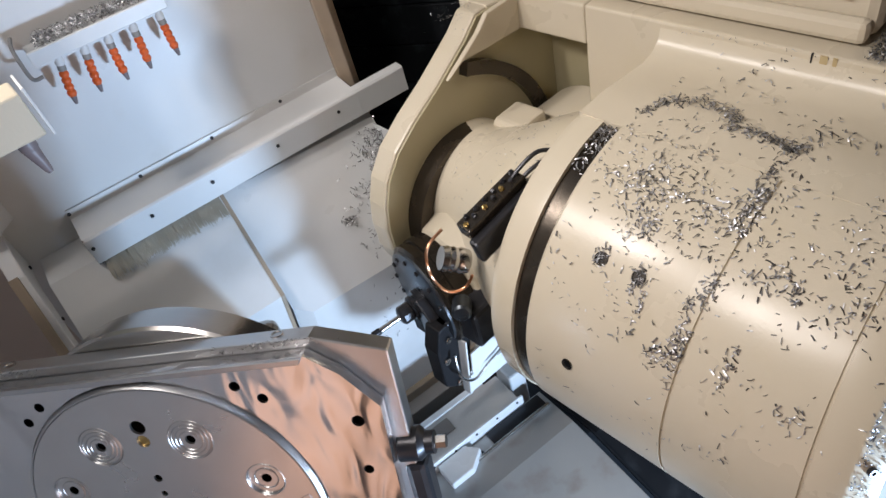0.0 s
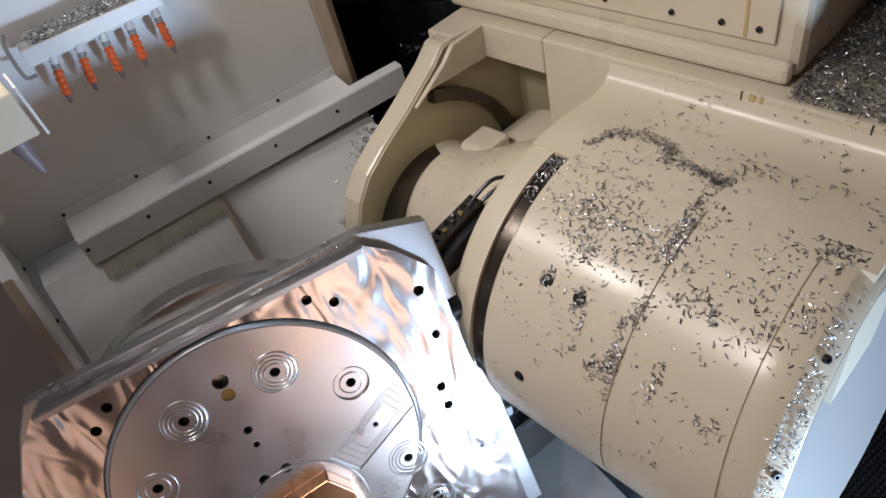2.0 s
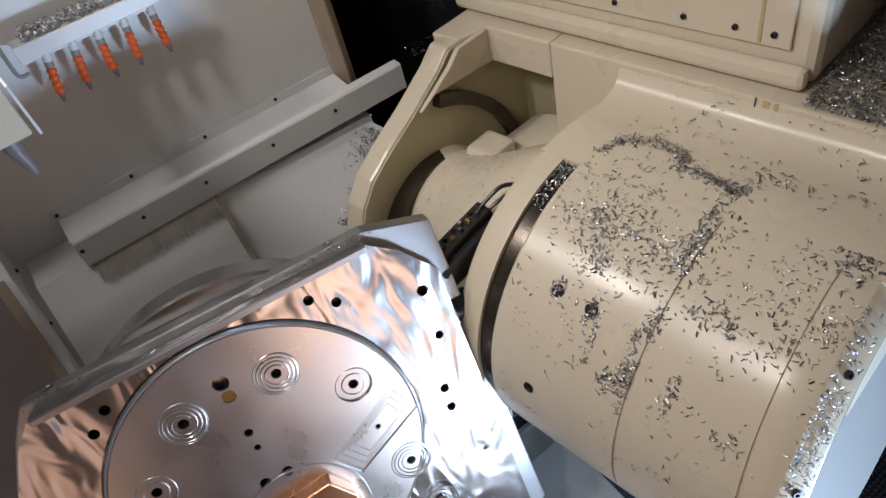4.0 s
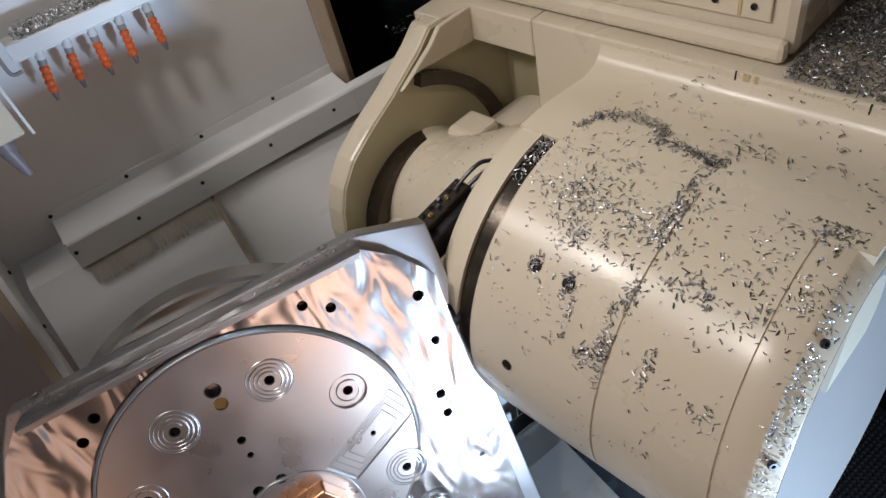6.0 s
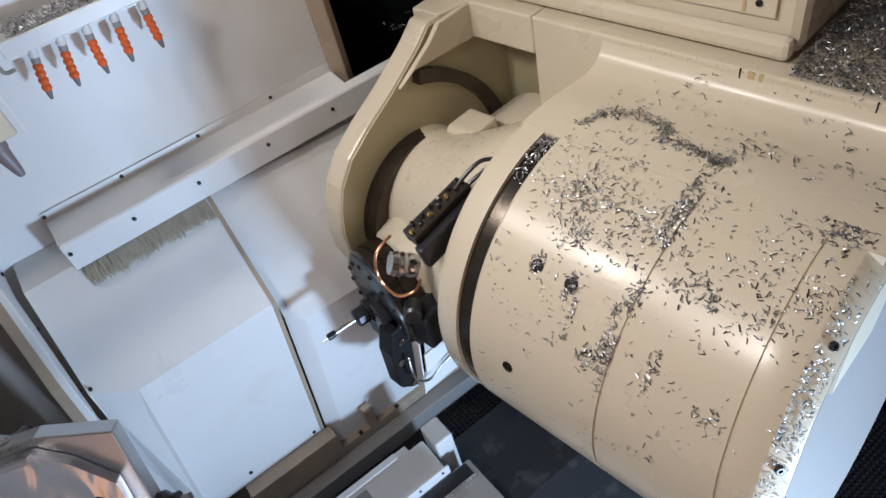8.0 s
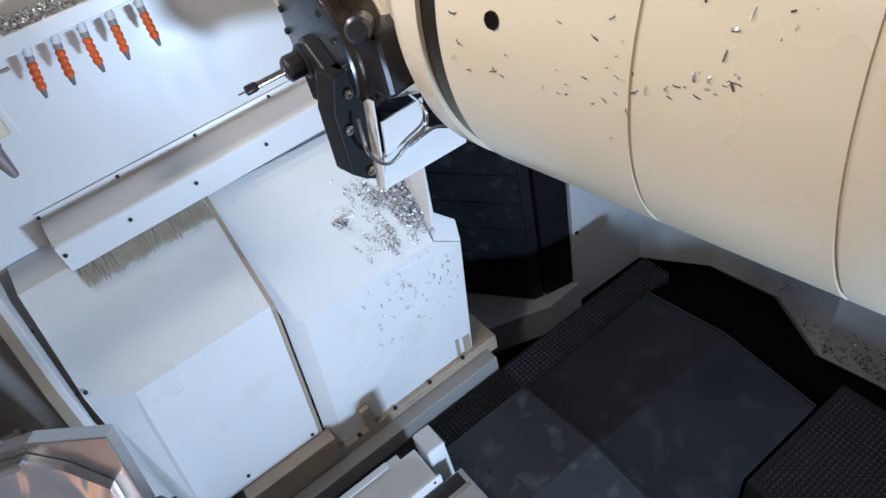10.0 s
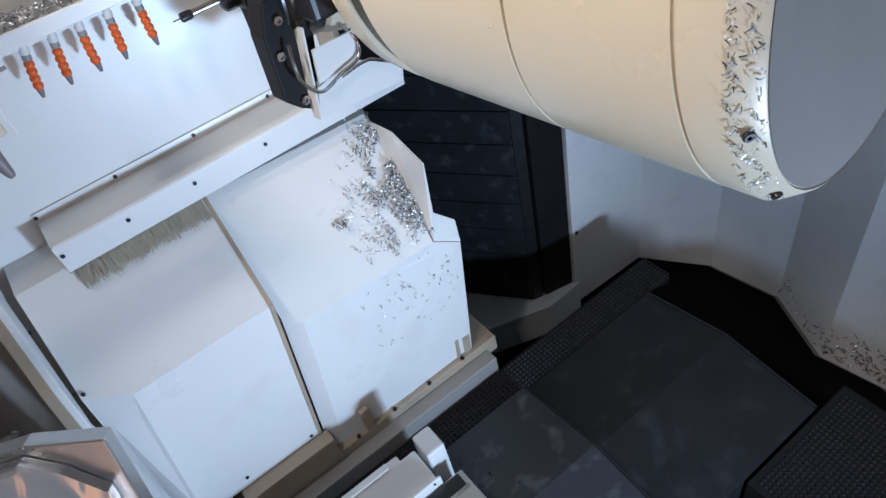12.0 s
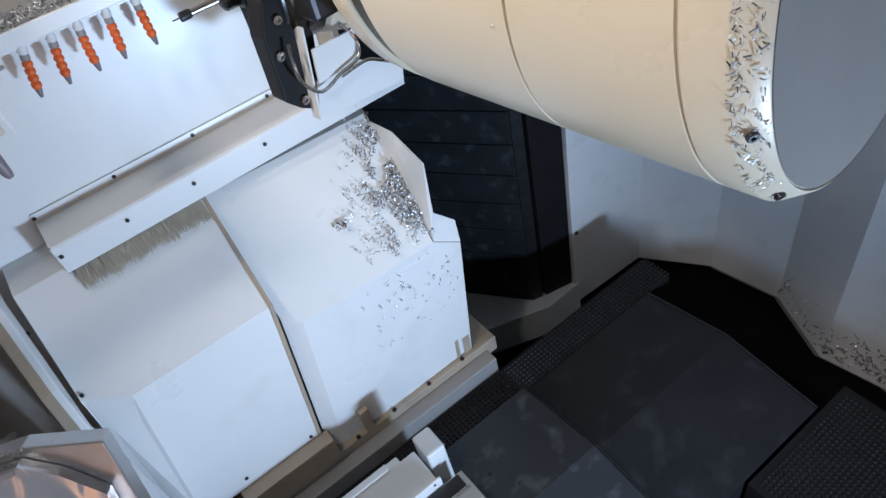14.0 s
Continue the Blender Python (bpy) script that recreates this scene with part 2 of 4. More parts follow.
part("seal", prism([(-0.11, 0.992), (-0.275, 0.803), (-0.438, 0.512), (-0.438, 0.10), (-0.431, 0.10), (-0.431, 0.51), (-0.27, 0.801), (-0.108, 0.986)], 0, -0.361, -0.34), TAN, fl)

# faceted far wall over the chip pit
FAR = 1.28


def far(x, y):
    return (FAR * x, -1.45 + FAR * (y + 1.45))


PIT = -0.504
plan = [far(*p) for p in ((0.985, -0.362), (1.28, -0.372), (1.41, -0.57), (1.44, -0.80), (1.33, -1.01), (1.355, -1.19), (1.33, -1.45), (1.33, -2.1))]
we = setting(part("wall_east", prism([(x + 0.03, y + 0.03) for x, y in plan] + [(2.2, -2.3), (2.2, 0.6), (1.27, 0.6)], 2, PIT - 0.05, 2.6), GREY), "faceted pale grey machine wall", "wall")
for (x0, y0), (x1, y1) in zip(plan, plan[1:]):
    d = Vector((x1 - x0, y1 - y0, 0)).normalized()
    nrm = Vector((d.y, -d.x, 0))
    q = [(x0, y0), (x1, y1), (x1 - nrm.x * 0.02, y1 - nrm.y * 0.02), (x0 - nrm.x * 0.02, y0 - nrm.y * 0.02)]
    part("panel", prism(q, 2, PIT, 2.6), PALE, we)
screw(we, (*far(1.0, -0.363), -0.09), (0, -1, 0), 0.008)
place = []
for _ in range(190):
    t, z = random.random(), abs(random.gauss(0, 0.08))
    a, b = (plan[4], plan[5]) if random.random() < 0.75 else (plan[3], plan[4])
    place.append(((a[0] + (b[0] - a[0]) * t - 0.003, a[1] + (b[1] - a[1]) * t, PIT + 0.03 + z), (-1, 0.2, 0.3), 1))
chips("wall_chips", place, label="small silver chips stuck to the wall foot", size=0.012)

# black slatted cover between the walls
bel = thing("bellows_cover", "black slatted way cover standing between the walls", "way cover")
zb = 1.8 - 1.7 * FAR
part("backing", prism([far(*p) for p in ((0.55, 0.10), (0.60, 0.02), (0.844, -0.300), (0.975, -0.330), (0.985, 0.10))], 2, zb, 2.6), BLACK, bel)
z = zb
while z < 2.5:
    h = 0.135
    part("slat", prism([far(*p) for p in ((0.585, 0.03), (0.840, -0.316), (0.852, -0.306), (0.600, 0.03))], 2, z, z + h - 0.004), SLAT, bel, bevel=0.004)
    z += h
part("edge_post", prism([far(*p) for p in ((0.842, -0.318), (0.874, -0.327), (0.874, -0.30), (0.842, -0.29))], 2, zb, 2.6), BLUED, bel, bevel=0.002)
part("edge_post", prism([far(*p) for p in ((0.884, -0.332), (0.98, -0.352), (0.98, -0.31), (0.884, -0.31))], 2, zb, 2.6), BLACK, bel, bevel=0.002)
part("foot", prism([far(*p) for p in ((0.58, 0.05), (0.60, -0.13), (0.66, -0.30), (0.86, -0.372), (1.0, -0.366), (1.0, 0.05))], 2, PIT - 0.05, zb - 0.005), WHITE, bel, "white sheet steel foot", bevel=0.003)
post = setting(part("trim_post", prism([(0.546, 0.02), (0.546, -0.012), (0.575, -0.03), (0.598, -0.012), (0.598, 0.02)], 2, 0.85, 2.6), TAN, bevel=0.003), "worn bare metal corner post", "trim")

# ---------------------------------------------------------------- ledge, brush, way covers
ledge = thing("cover_strip", "white folded steel cover strip screwed to the wall", "cover strip")
strip = part("strip", prism([(-0.001, 1.018), (-0.004, 1.018), (-0.006, 0.995), (-0.098, 0.985), (-0.102, 0.98), (-0.104, 0.915), (-0.098, 0.912), (-0.092, 0.975), (-0.001, 0.99)], 0, -0.195, 0.545), WHITE, ledge, bevel=0.001)
part("strip_end", prism([(-0.072, 0.986), (-0.098, 0.985), (-0.102, 0.98), (-0.104, 0.915), (-0.098, 0.912), (-0.092, 0.975), (-0.072, 0.978)], 0, 0.5452, 0.69), WHITE, ledge)
for x in (-0.191, -0.012, 0.179, 0.375):
    screw(strip, (x, -0.004, 1.008), (0, -1, 0), 0.0045)
for x in (-0.185, -0.039, 0.119, 0.3, 0.48):
    screw(strip, (x, -0.104, 0.958), (0, -1, 0), 0.0045)
part("end_cap", box(-0.1955, -0.192, -0.1, -0.001, 0.91, 0.985), GREY, ledge)
brush = thing("strip_brush", "grey bristle strip brush below the cover strip", "brush")
vs, fs = [], []
for i in range(900):
    x, y = random.uniform(-0.185, 0.112), random.uniform(-0.098, -0.082)
    l = 0.036 + 0.008 * noise.noise((x * 30, 0, 0)) + random.uniform(-0.008, 0.004)
    dx, dy, k = random.gauss(0, 0.003), random.gauss(-0.040, 0.005), len(vs)
    vs += [(x - 0.0009, y, 0.914), (x + 0.0009, y, 0.914), (x + dx + 0.0005, y + dy, 0.914 - l), (x + dx - 0.0005, y + dy, 0.914 - l)]
    fs.append((k, k + 1, k + 2, k + 3))
me = bpy.data.meshes.new("bristles")
me.from_pydata(vs, [], fs)
me.materials.append(BRISTLE)
b = new("bristles", me)
b.parent = brush
part("holder", box(-0.19, 0.115, -0.097, -0.083, 0.908, 0.918), STEEL, brush)

def sheet(points, thick=0.003):
    """A flat or slightly folded sheet through points, thickened away from its front."""
    bm = bmesh.new()
    pts = [Vector(p) for p in points]
    nrm = sum(((q - pts[0]).cross(r - pts[0]) for q, r in zip(pts[1:], pts[2:])), Vector()).normalized()
    if nrm.y > 0:
        nrm.negate()
    lo = [bm.verts.new(p) for p in pts]
    hi = [bm.verts.new(p - nrm * thick) for p in pts]
    bm.faces.new(lo)
    bm.faces.new(hi[::-1])
    for k in range(len(pts)):
        bm.faces.new((lo[k], hi[k], hi[(k + 1) % len(pts)], lo[(k + 1) % len(pts)]))
    return bm


ca = thing("way_cover", "white sloping steel way cover with a steep front", "way cover", "way covers")
part("slope_panel", sheet([(-0.306, -0.083, 0.917), (-0.313, -0.268, 0.7345), (-0.230, -0.301, 0.702), (0.108, -0.301, 0.702), (0.119, -0.083, 0.917)]), WHITE, ca)
part("top_panel", sheet([(-0.306, -0.083, 0.917), (0.119, -0.083, 0.917), (0.119, -0.002, 0.94), (-0.30, -0.002, 0.94)]), WHITE, ca)
part("front_panel", sheet([(-0.230, -0.301, 0.702), (0.108, -0.301, 0.702), (0.050, -0.301, 0.184), (-0.303, -0.301, 0.184)]), WHITE, ca)
part("side_facet", sheet([(-0.230, -0.301, 0.702), (-0.303, -0.301, 0.184), (-0.358, -0.262, 0.184), (-0.313, -0.268, 0.7345)]), WHITE, ca)
part("side_panel", sheet([(-0.313, -0.268, 0.7345), (-0.306, -0.083, 0.917), (-0.30, -0.002, 0.94), (-0.355, -0.002, 0.20), (-0.358, -0.262, 0.184)]), WHITE, ca)
seal = part("edge_seal", sheet([(0.1175, -0.080, 0.9215), (0.1065, -0.304, 0.7045), (0.1165, -0.304, 0.7045), (0.1275, -0.080, 0.9215)], 0.006), TAN, ca, "thin tan edge seal")
part("lower_seal", sheet([(0.1065, -0.304, 0.7045), (0.0485, -0.304, 0.184), (0.0585, -0.304, 0.184), (0.1165, -0.304, 0.7045)], 0.006), TAN, seal)
screw(ca, (-0.306, -0.262, 0.745), (-0.5, -1, 0.3), 0.005)
screw(ca, (0.03, -0.302, 0.20), (0, -1, 0), 0.005)
screw(ca, (-0.165, -0.302, 0.22), (0, -1, 0), 0.005)
cb = thing("way_cover", "white stepped steel way cover with an upright side plate", "way cover", "way covers")
part("slope_panel", sheet([(0.1245, -0.083, 0.904), (0.118, -0.280, 0.627), (0.158, -0.301, 0.597), (0.553, -0.301, 0.578), (0.572, -0.083, 0.884)]), WHITE, cb)
part("top_panel", sheet([(0.1245, -0.083, 0.904), (0.572, -0.083, 0.884), (0.572, -0.002, 0.91), (0.1245, -0.002, 0.93)]), WHITE, cb)
part("step_facet", sheet([(0.118, -0.280, 0.627), (0.158, -0.301, 0.597), (0.098, -0.315, 0.09), (0.0565, -0.296, 0.09)]), WHITE, cb)
part("front_panel", sheet([(0.158, -0.301, 0.597), (0.553, -0.301, 0.578), (0.629, -0.309, 0.526), (0.574, -0.318, 0.10), (0.098, -0.315, 0.09)]), WHITE, cb)
part("side_plate", sheet([(0.562, -0.08, 0.868), (0.570, -0.20, 0.878), (0.582, -0.30, 0.824), (0.571, -0.303, 0.670), (0.556, -0.301, 0.58)], 0.004), WHITE, cb)
part("corner_tab", sheet([(0.571, -0.292, 0.670), (0.634, -0.298, 0.60), (0.630, -0.309, 0.528), (0.555, -0.302, 0.580)], 0.004), WHITE, cb)
part("end_flange", sheet([(0.629, -0.309, 0.526), (0.574, -0.318, 0.06), (0.575, -0.28, 0.06), (0.630, -0.27, 0.526)], 0.003), WHITE, cb)
part("foot_tab", sheet([(0.527, -0.319, 0.175), (0.538, -0.319, 0.175), (0.533, -0.321, 0.09), (0.520, -0.321, 0.09)], 0.004), TAN, cb)
part("foot_tab", sheet([(0.553, -0.319, 0.165), (0.578, -0.319, 0.165), (0.573, -0.321, 0.06), (0.546, -0.321, 0.06)], 0.004), TAN, cb)
place = []
for _ in range(1700):
    t = random.betavariate(2.2, 1.6)
    x = 0.568 - abs(random.gauss(0, 0.045)) * (0.5 + t) * (1.2 if random.random() < 0.8 else 2.2)
    y = -0.08 - 0.221 * t
    zz = 0.905 - 0.303 * t
    if noise.noise((x * 28, y * 28, 2)) > -0.12 and x > 0.35:
        heap = max(0, (x - 0.5)) * 0.25 * random.random()
        place.append(((x, y - heap * 0.5, zz + heap), (0, -0.8, 0.6), 1.0))
for _ in range(45):
    place.append(((random.gauss(0.37, 0.012), -0.215 + random.gauss(0, 0.008), 0.725), (0, -0.8, 0.6), 1))
for _ in range(60):
    place.append(((random.uniform(0.3, 0.6), -0.3035 - 0.006, random.uniform(0.33, 0.58)), (0, -1, 0), 1))
chips("cover_chips", place, label="drift of silver chips on the sloping way cover", size=0.0082)

# rail at the foot
rail = thing("guide_rail", "tan and grey steel guide rail along the wall foot", "rail")
part("upper_strip", box(-0.36, 0.66, -0.335, -0.20, 0.03, 0.095), TAN, rail, bevel=0.003)
part("lower_strip", box(-0.36, 0.62, -0.382, -0.336, -0.555, 0.062), GREY, rail, bevel=0.003)
part("bracket", box(-0.20, 0.075, -0.345, -0.30, 0.09, 0.182), TAN, rail, bevel=0.003)
part("bracket", box(0.17, 0.20, -0.335, -0.319, 0.09, 0.19), TAN, rail, bevel=0.002)
for x in (0.14, 0.27, 0.40, 0.53):
    screw(rail, (x, -0.33, 0.095), (0, 0, 1), 0.007)

# ---------------------------------------------------------------- chip floor
grate = thing("grating", "black perforated grating strip over the chip pan", "grating")
vs, fs = [], []
for i in range(110):
    for j in range(8):
        x, y = -0.3 + i * 0.0145, -0.395 - j * 0.0135
        k = len(vs)
        vs += [(x, y, 0.0), (x + 0.009, y, 0.0), (x + 0.009, y - 0.008, 0.0), (x, y - 0.008, 0.0), (x + 0.0045, y - 0.004, 0.006)]
        fs += [(k, k + 1, k + 4), (k + 1, k + 2, k + 4), (k + 2, k + 3, k + 4), (k + 3, k, k + 4)]
me = bpy.data.meshes.new("studs")
me.from_pydata(vs, [], fs)
me.materials.append(BLUED)
b = new("studs", me)
b.parent = grate
tagged(b, kind="stuff")
part("plate", box(-0.34, 1.28, -0.505, -0.386, -0.555, 0.0), BLACK, grate)
grate2 = thing("grating", "black perforated grating at the foot of the far wall", "grating")
vs, fs = [], []
for i in range(26):
    for j in range(70):
        x, y = 0.88 + i * 0.015, -1.13 - j * 0.0135
        k = len(vs)
        vs += [(x, y, 0.0), (x + 0.009, y, 0.0), (x + 0.009, y - 0.008, 0.0), (x, y - 0.008, 0.0), (x + 0.0045, y - 0.004, 0.006)]
        fs += [(k, k + 1, k + 4), (k + 1, k + 2, k + 4), (k + 2, k + 3, k + 4), (k + 3, k, k + 4)]
me = bpy.data.meshes.new("studs")
me.from_pydata(vs, [], fs)
me.materials.append(BLUED)
b = new("studs", me)
b.parent = grate2
tagged(b, kind="stuff")
part("plate", box(0.86, 1.29, -2.2, -1.11, -0.555, 0.0), BLACK, grate2)

roof = [(-0.505, 0.005), (-0.80, 0.055), (-1.10, 0.005), (-1.10, -0.555), (-0.505, -0.555)]


def way_roof(name, x0, x1, up, mat, label):
    t = thing(name, label, "way cover", "telescopic covers")
    part("plate", prism([(y, z + up) for y, z in roof], 0, x0, x1), mat, t, bevel=0.002)
    part("wiper", prism([(-0.507, 0.009 + up), (-0.80, 0.059 + up), (-1.10, 0.009 + up), (-1.10, 0.003 + up), (-0.80, 0.053 + up), (-0.507, 0.003 + up)], 0, x1, x1 + 0.006), BLUED, t)
    return t


w1 = way_roof("telescopic_cover", 0.55, 1.17, 0.0, DARK, "dark oily telescopic way cover over the floor")
w2 = way_roof("telescopic_cover", -0.1, 0.62, 0.03, MIDDARK, "dark scuffed telescopic way cover with pale stains")
for x, y in ((0.37, -0.58), (0.41, -0.66), (0.45, -0.74)):
    screw(w2, (x - 0.05, y, 0.035 + (-y - 0.505) * 0.17), (0, 0, 1), 0.005)

# moving slide with its pale block; its origin is the slide's front corner
slide = thing("table_slide", "pale steel table slide with a stepped block on top", "machine slide")
part("top_plate", prism([(-0.66, 0.19), (-0.80, 0.205), (-1.15, 0.17), (-1.15, 0.05), (-0.66, 0.05)], 0, -0.9, 0.0), SHEET, slide, "stained grey sheet plate", bevel=0.002)
part("block", prism([(-0.9, -0.655), (-0.9, -0.525), (-0.11, -0.525), (-0.11, -0.545), (-0.065, -0.545), (-0.065, -0.655)], 2, 0.02, 0.215), WHITE, slide, bevel=0.004)
hb = part("head_block", box(-0.055, 0.0, -0.605, -0.53, 0.02, 0.248), WHITE, slide, bevel=0.006)
# no hollow here: a thin grey plate gives the recess its shade
part("recess", box(0.0005, 0.003, -0.592, -0.555, 0.175, 0.232), GREY, hb, "grey plate standing for the shaded recess", bevel=0.001)
for y, z in ((-0.598, 0.16), (-0.548, 0.16), (-0.598, 0.24)):
    screw(hb, (0.0005, y, z), (1, 0, 0), 0.004)
side_sheet = part("side_sheet", prism([(-0.62, 0.17), (-0.058, 0.17), (-0.058, 0.232), (-0.07, 0.236), (-0.62, 0.236)], 1, -0.662, -0.656), WHITE, slide, "thin white edge sheet with screws", bevel=0.001)
for k in range(8):
    screw(side_sheet, (-0.08 - 0.072 * k, -0.662, 0.222), (0, -1, 0), 0.0035)
# the slot is a solid dark block in place of shaded depth
part("slot", box(-0.20, -0.015, -0.705, -0.667, 0.17, 0.1985), BLUED, slide, "dark block standing for the slot's shade")
part("bar", box(-0.27, -0.010, -0.716, -0.708, 0.17, 0.204), STEEL, slide, "thin steel bar", bevel=0.001)
part("wedge", prism([(-0.36, -0.665), (-0.27, -0.665), (-0.24, -0.70), (-0.29, -0.735), (-0.36, -0.735)], 2, 0.15, 0.222), WHITE, slide, bevel=0.004)
part("cover_plate", box(-0.31, -0.255, -0.605, -0.56, 0.2155, 0.2185), GREY, slide, "small grey cover plate", bevel=0.001)
part("block_step", box(-0.9, -0.145, -0.548, -0.528, 0.2155, 0.224), WHITE, slide, bevel=0.003)
for x in (-0.03, -0.08, -0.12, -0.24):
    screw(slide, (x, -0.70, 0.193), (0, 0, 1), 0.005)

# ---------------------------------------------------------------- nozzle bar
bar = thing("nozzle_bar", "white steel nozzle bar with a trough of chips", "coolant bar")
part("front_plate", box(-0.062, 0.222, -0.078, -0.07, 1.352, 1.382), WHITE, bar, bevel=0.002)
part("trough", prism([(-0.072, 1.353), (-0.002, 1.375), (-0.002, 1.369), (-0.072, 1.347)], 0, -0.062, 0.222), WHITE, bar)
part("end_bracket", tube([(-0.072, -0.01, 1.40), (-0.078, -0.05, 1.395), (-0.080, -0.07, 1.37), (-0.078, -0.075, 1.335), (-0.06, -0.07, 1.33)], 0.004), GREY, bar)
place = [((random.uniform(-0.04, 0.215), random.uniform(-0.06, -0.004), 1.376 + random.random() * 0.016), (0, -0.3, 1), 0.8) for _ in range(1100)]
chips("trough_chips", place, label="heap of fine silver chips in the trough", size=0.009)
for i in range(5):
    nz = thing("coolant_nozzle", "orange segmented coolant hose with grey tip", "nozzle", "coolant nozzles")
    top, tip = (-0.013, 0.039, 0.0875, 0.142, 0.199)[i], (-0.038, 0.017, 0.075, 0.132, 0.195)[i]
    p = Vector((top, -0.066, 1.362))
    d = (Vector((tip, -0.068, 1.260)) - p).normalized()
    part("fitting", lathe([(0, 0), (0, 0.0095), (0.024, 0.0095), (0.028, 0.008), (0.028, 0)], 16, along(p, d)), WHITE, nz, smooth=True)
    part("collar", lathe([(0, 0), (0, 0.008), (0.01, 0.0085), (0.012, 0.006), (0.012, 0)], 14, along(p + d * 0.028, d)), GREY, nz, smooth=True)
    q = p + d * 0.040
    bend = Vector((random.uniform(-0.01, 0.03), random.uniform(-0.02, 0.0), 0))
    for k in range(4):
        dd = (d + bend * k).normalized()
        part("segment", lathe([(0, 0), (0, 0.0066), (0.004, 0.0092), (0.009, 0.0092), (0.0138, 0.0064), (0.0138, 0)], 14, along(q, dd)), ORANGE, nz, smooth=True)
        q = q + dd * 0.0134
    part("tip", lathe([(0, 0), (0, 0.0065), (0.004, 0.006), (0.017, 0.003), (0.017, 0)], 14, along(q, dd)), PLASTIC, nz, smooth=True)

# corner device with a plastic nozzle
dev = thing("probe_arm", "cream box with a grey plastic spray nozzle", "spray unit")
part("housing", prism([(-1.2495, -0.50), (-0.085, -0.50), (-0.08, -0.56), (-1.2495, -0.60)], 2, 1.425, 1.492), BEIGE, dev, bevel=0.004)
part("gasket", prism([(-0.079, -0.50), (-0.075, -0.50), (-0.070, -0.565), (-0.074, -0.565)], 2, 1.423, 1.497), WHITE, dev, bevel=0.001)
part("nozzle_base", lathe([(0, 0), (0, 0.013), (0.012, 0.013), (0.016, 0.011), (0.016, 0)], 16, along((-0.112, -0.545, 1.426), (0.02, -0.03, -1))), PLASTIC, dev, smooth=True)
part("nozzle_tip", lathe([(0, 0), (0, 0.0115), (0.035, 0.006), (0.04, 0.004), (0.04, 0)], 16, along((-0.112, -0.546, 1.411), (0.10, -0.12, -1))), PLASTIC, dev, smooth=True)
dev2 = thing("lamp_box", "cream sheet steel box on the side wall", "box")
part("housing", box(-1.2495, -0.075, -0.36, -0.12, 1.49, 1.60), BEIGE, dev2, bevel=0.006)

# ---------------------------------------------------------------- milling head
head = thing("milling_head", "cream swivelling milling head strewn with silver chips", "milling head")
TURN = pose(0, 0, 0, -90)          # lathe axis z to the head's y axis
R0 = 0.335


def lean(p):
    """The rear end of the drum leans: the higher, the less it reaches back."""
    return Vector((p[0], p[1] + 0.09 * p[2] * min(1.0, max(0.0, (0.03 - p[1]) / 0.2)), p[2]))


drum_bm = (lathe([(-0.19, 0), (-0.19, 0.05), (-0.249, 0.308), (-0.252, 0.310), (-0.250, 0.3135), (-0.223, 0.333), (-0.219, R0), (-0.1745, R0), (-0.1735, R0 - 0.004), (-0.1705, R0 - 0.004), (-0.1695, R0), (-0.10, R0), (-0.03, R0),
                    (0.0365, R0), (0.0375, R0 - 0.004), (0.0405, R0 - 0.004), (0.0415, R0), (0.314, R0), (0.319, R0 - 0.004), (0.319, 0)], 128, TURN))
for v in drum_bm.verts:
    v.co = lean(v.co)
drum = part("drum", drum_bm, BEIGE, head, smooth=True)
# grey sheet added over the cream end to stand for its dim light
disc_bm = lathe([(-0.193, 0), (-0.193, 0.05), (-0.252, 0.3065), (-0.248, 0.3068)], 96, TURN)
for v in disc_bm.verts:
    v.co = lean(v.co)
part("end_shade_disc", disc_bm, GREY, drum, "added grey dish that darkens the drum end as shade", smooth=True)
part("swivel_ring", lathe([(0.3195, 0), (0.3195, 0.326), (0.352, 0.326), (0.352, 0)], 128, TURN), RING, head, "dark oily steel swivel ring", smooth=True)
part("nose_disc", lathe([(0.3525, 0), (0.3525, 0.334), (0.395, 0.332), (0.413, 0.322), (0.413, 0)], 128, TURN), BEIGE, head, smooth=True)
part("saddle", prism([(-0.02, 0.3352), (0.02, 0.3372), (0.06, 0.3372), (0.12, 0.331), (0.18, 0.325), (0.215, 0.333), (0.232, 0.35), (0.239, 0.372), (0.30, 0.372), (0.30, 0.0), (-0.02, 0.0)], 1, -0.2135, 0.405), BEIGE, head, smooth=True)
web = part("web", prism([(0.24, -0.225), (0.66, -0.225), (0.66, 0.875), (0.24, 0.875), (0.24, 0.82), (0.36, 0.80), (0.36, 0.586), (0.24, 0.586)], 2, -0.30, 0.290), KHAKI, head, "oily recessed web, colour darkened as shade", bevel=0.006)
part("web_front", box(0.238, 0.40, -0.2255, 0.583, -0.30, 0.382), BEIGE, head, bevel=0.005)
part("web_header", prism([(0.238, 0.5835), (0.66, 0.5835), (0.66, 0.876), (0.16, 0.876), (0.16, 0.79), (0.238, 0.765)], 2, 0.292, 0.382), BEIGE, head, bevel=0.005)
part("web_top", box(0.4005, 0.66, -0.2255, 0.583, 0.292, 0.382), BEIGE, head, bevel=0.003)
part("panel_joint", box(0.2365, 0.2405, 0.122, 0.1245, 0.30, 0.382), BLUED, head)
part("panel_joint", box(0.2365, 0.2405, -0.097, -0.0945, 0.30, 0.382), BLUED, head)
for k, (y, w) in enumerate(((0.110, 0.012), (0.09, 0.007))):
    part("rust_run", box(0.2372, 0.2395, y - w, y, 0.318, 0.381), RUST, head, "brown rust run")
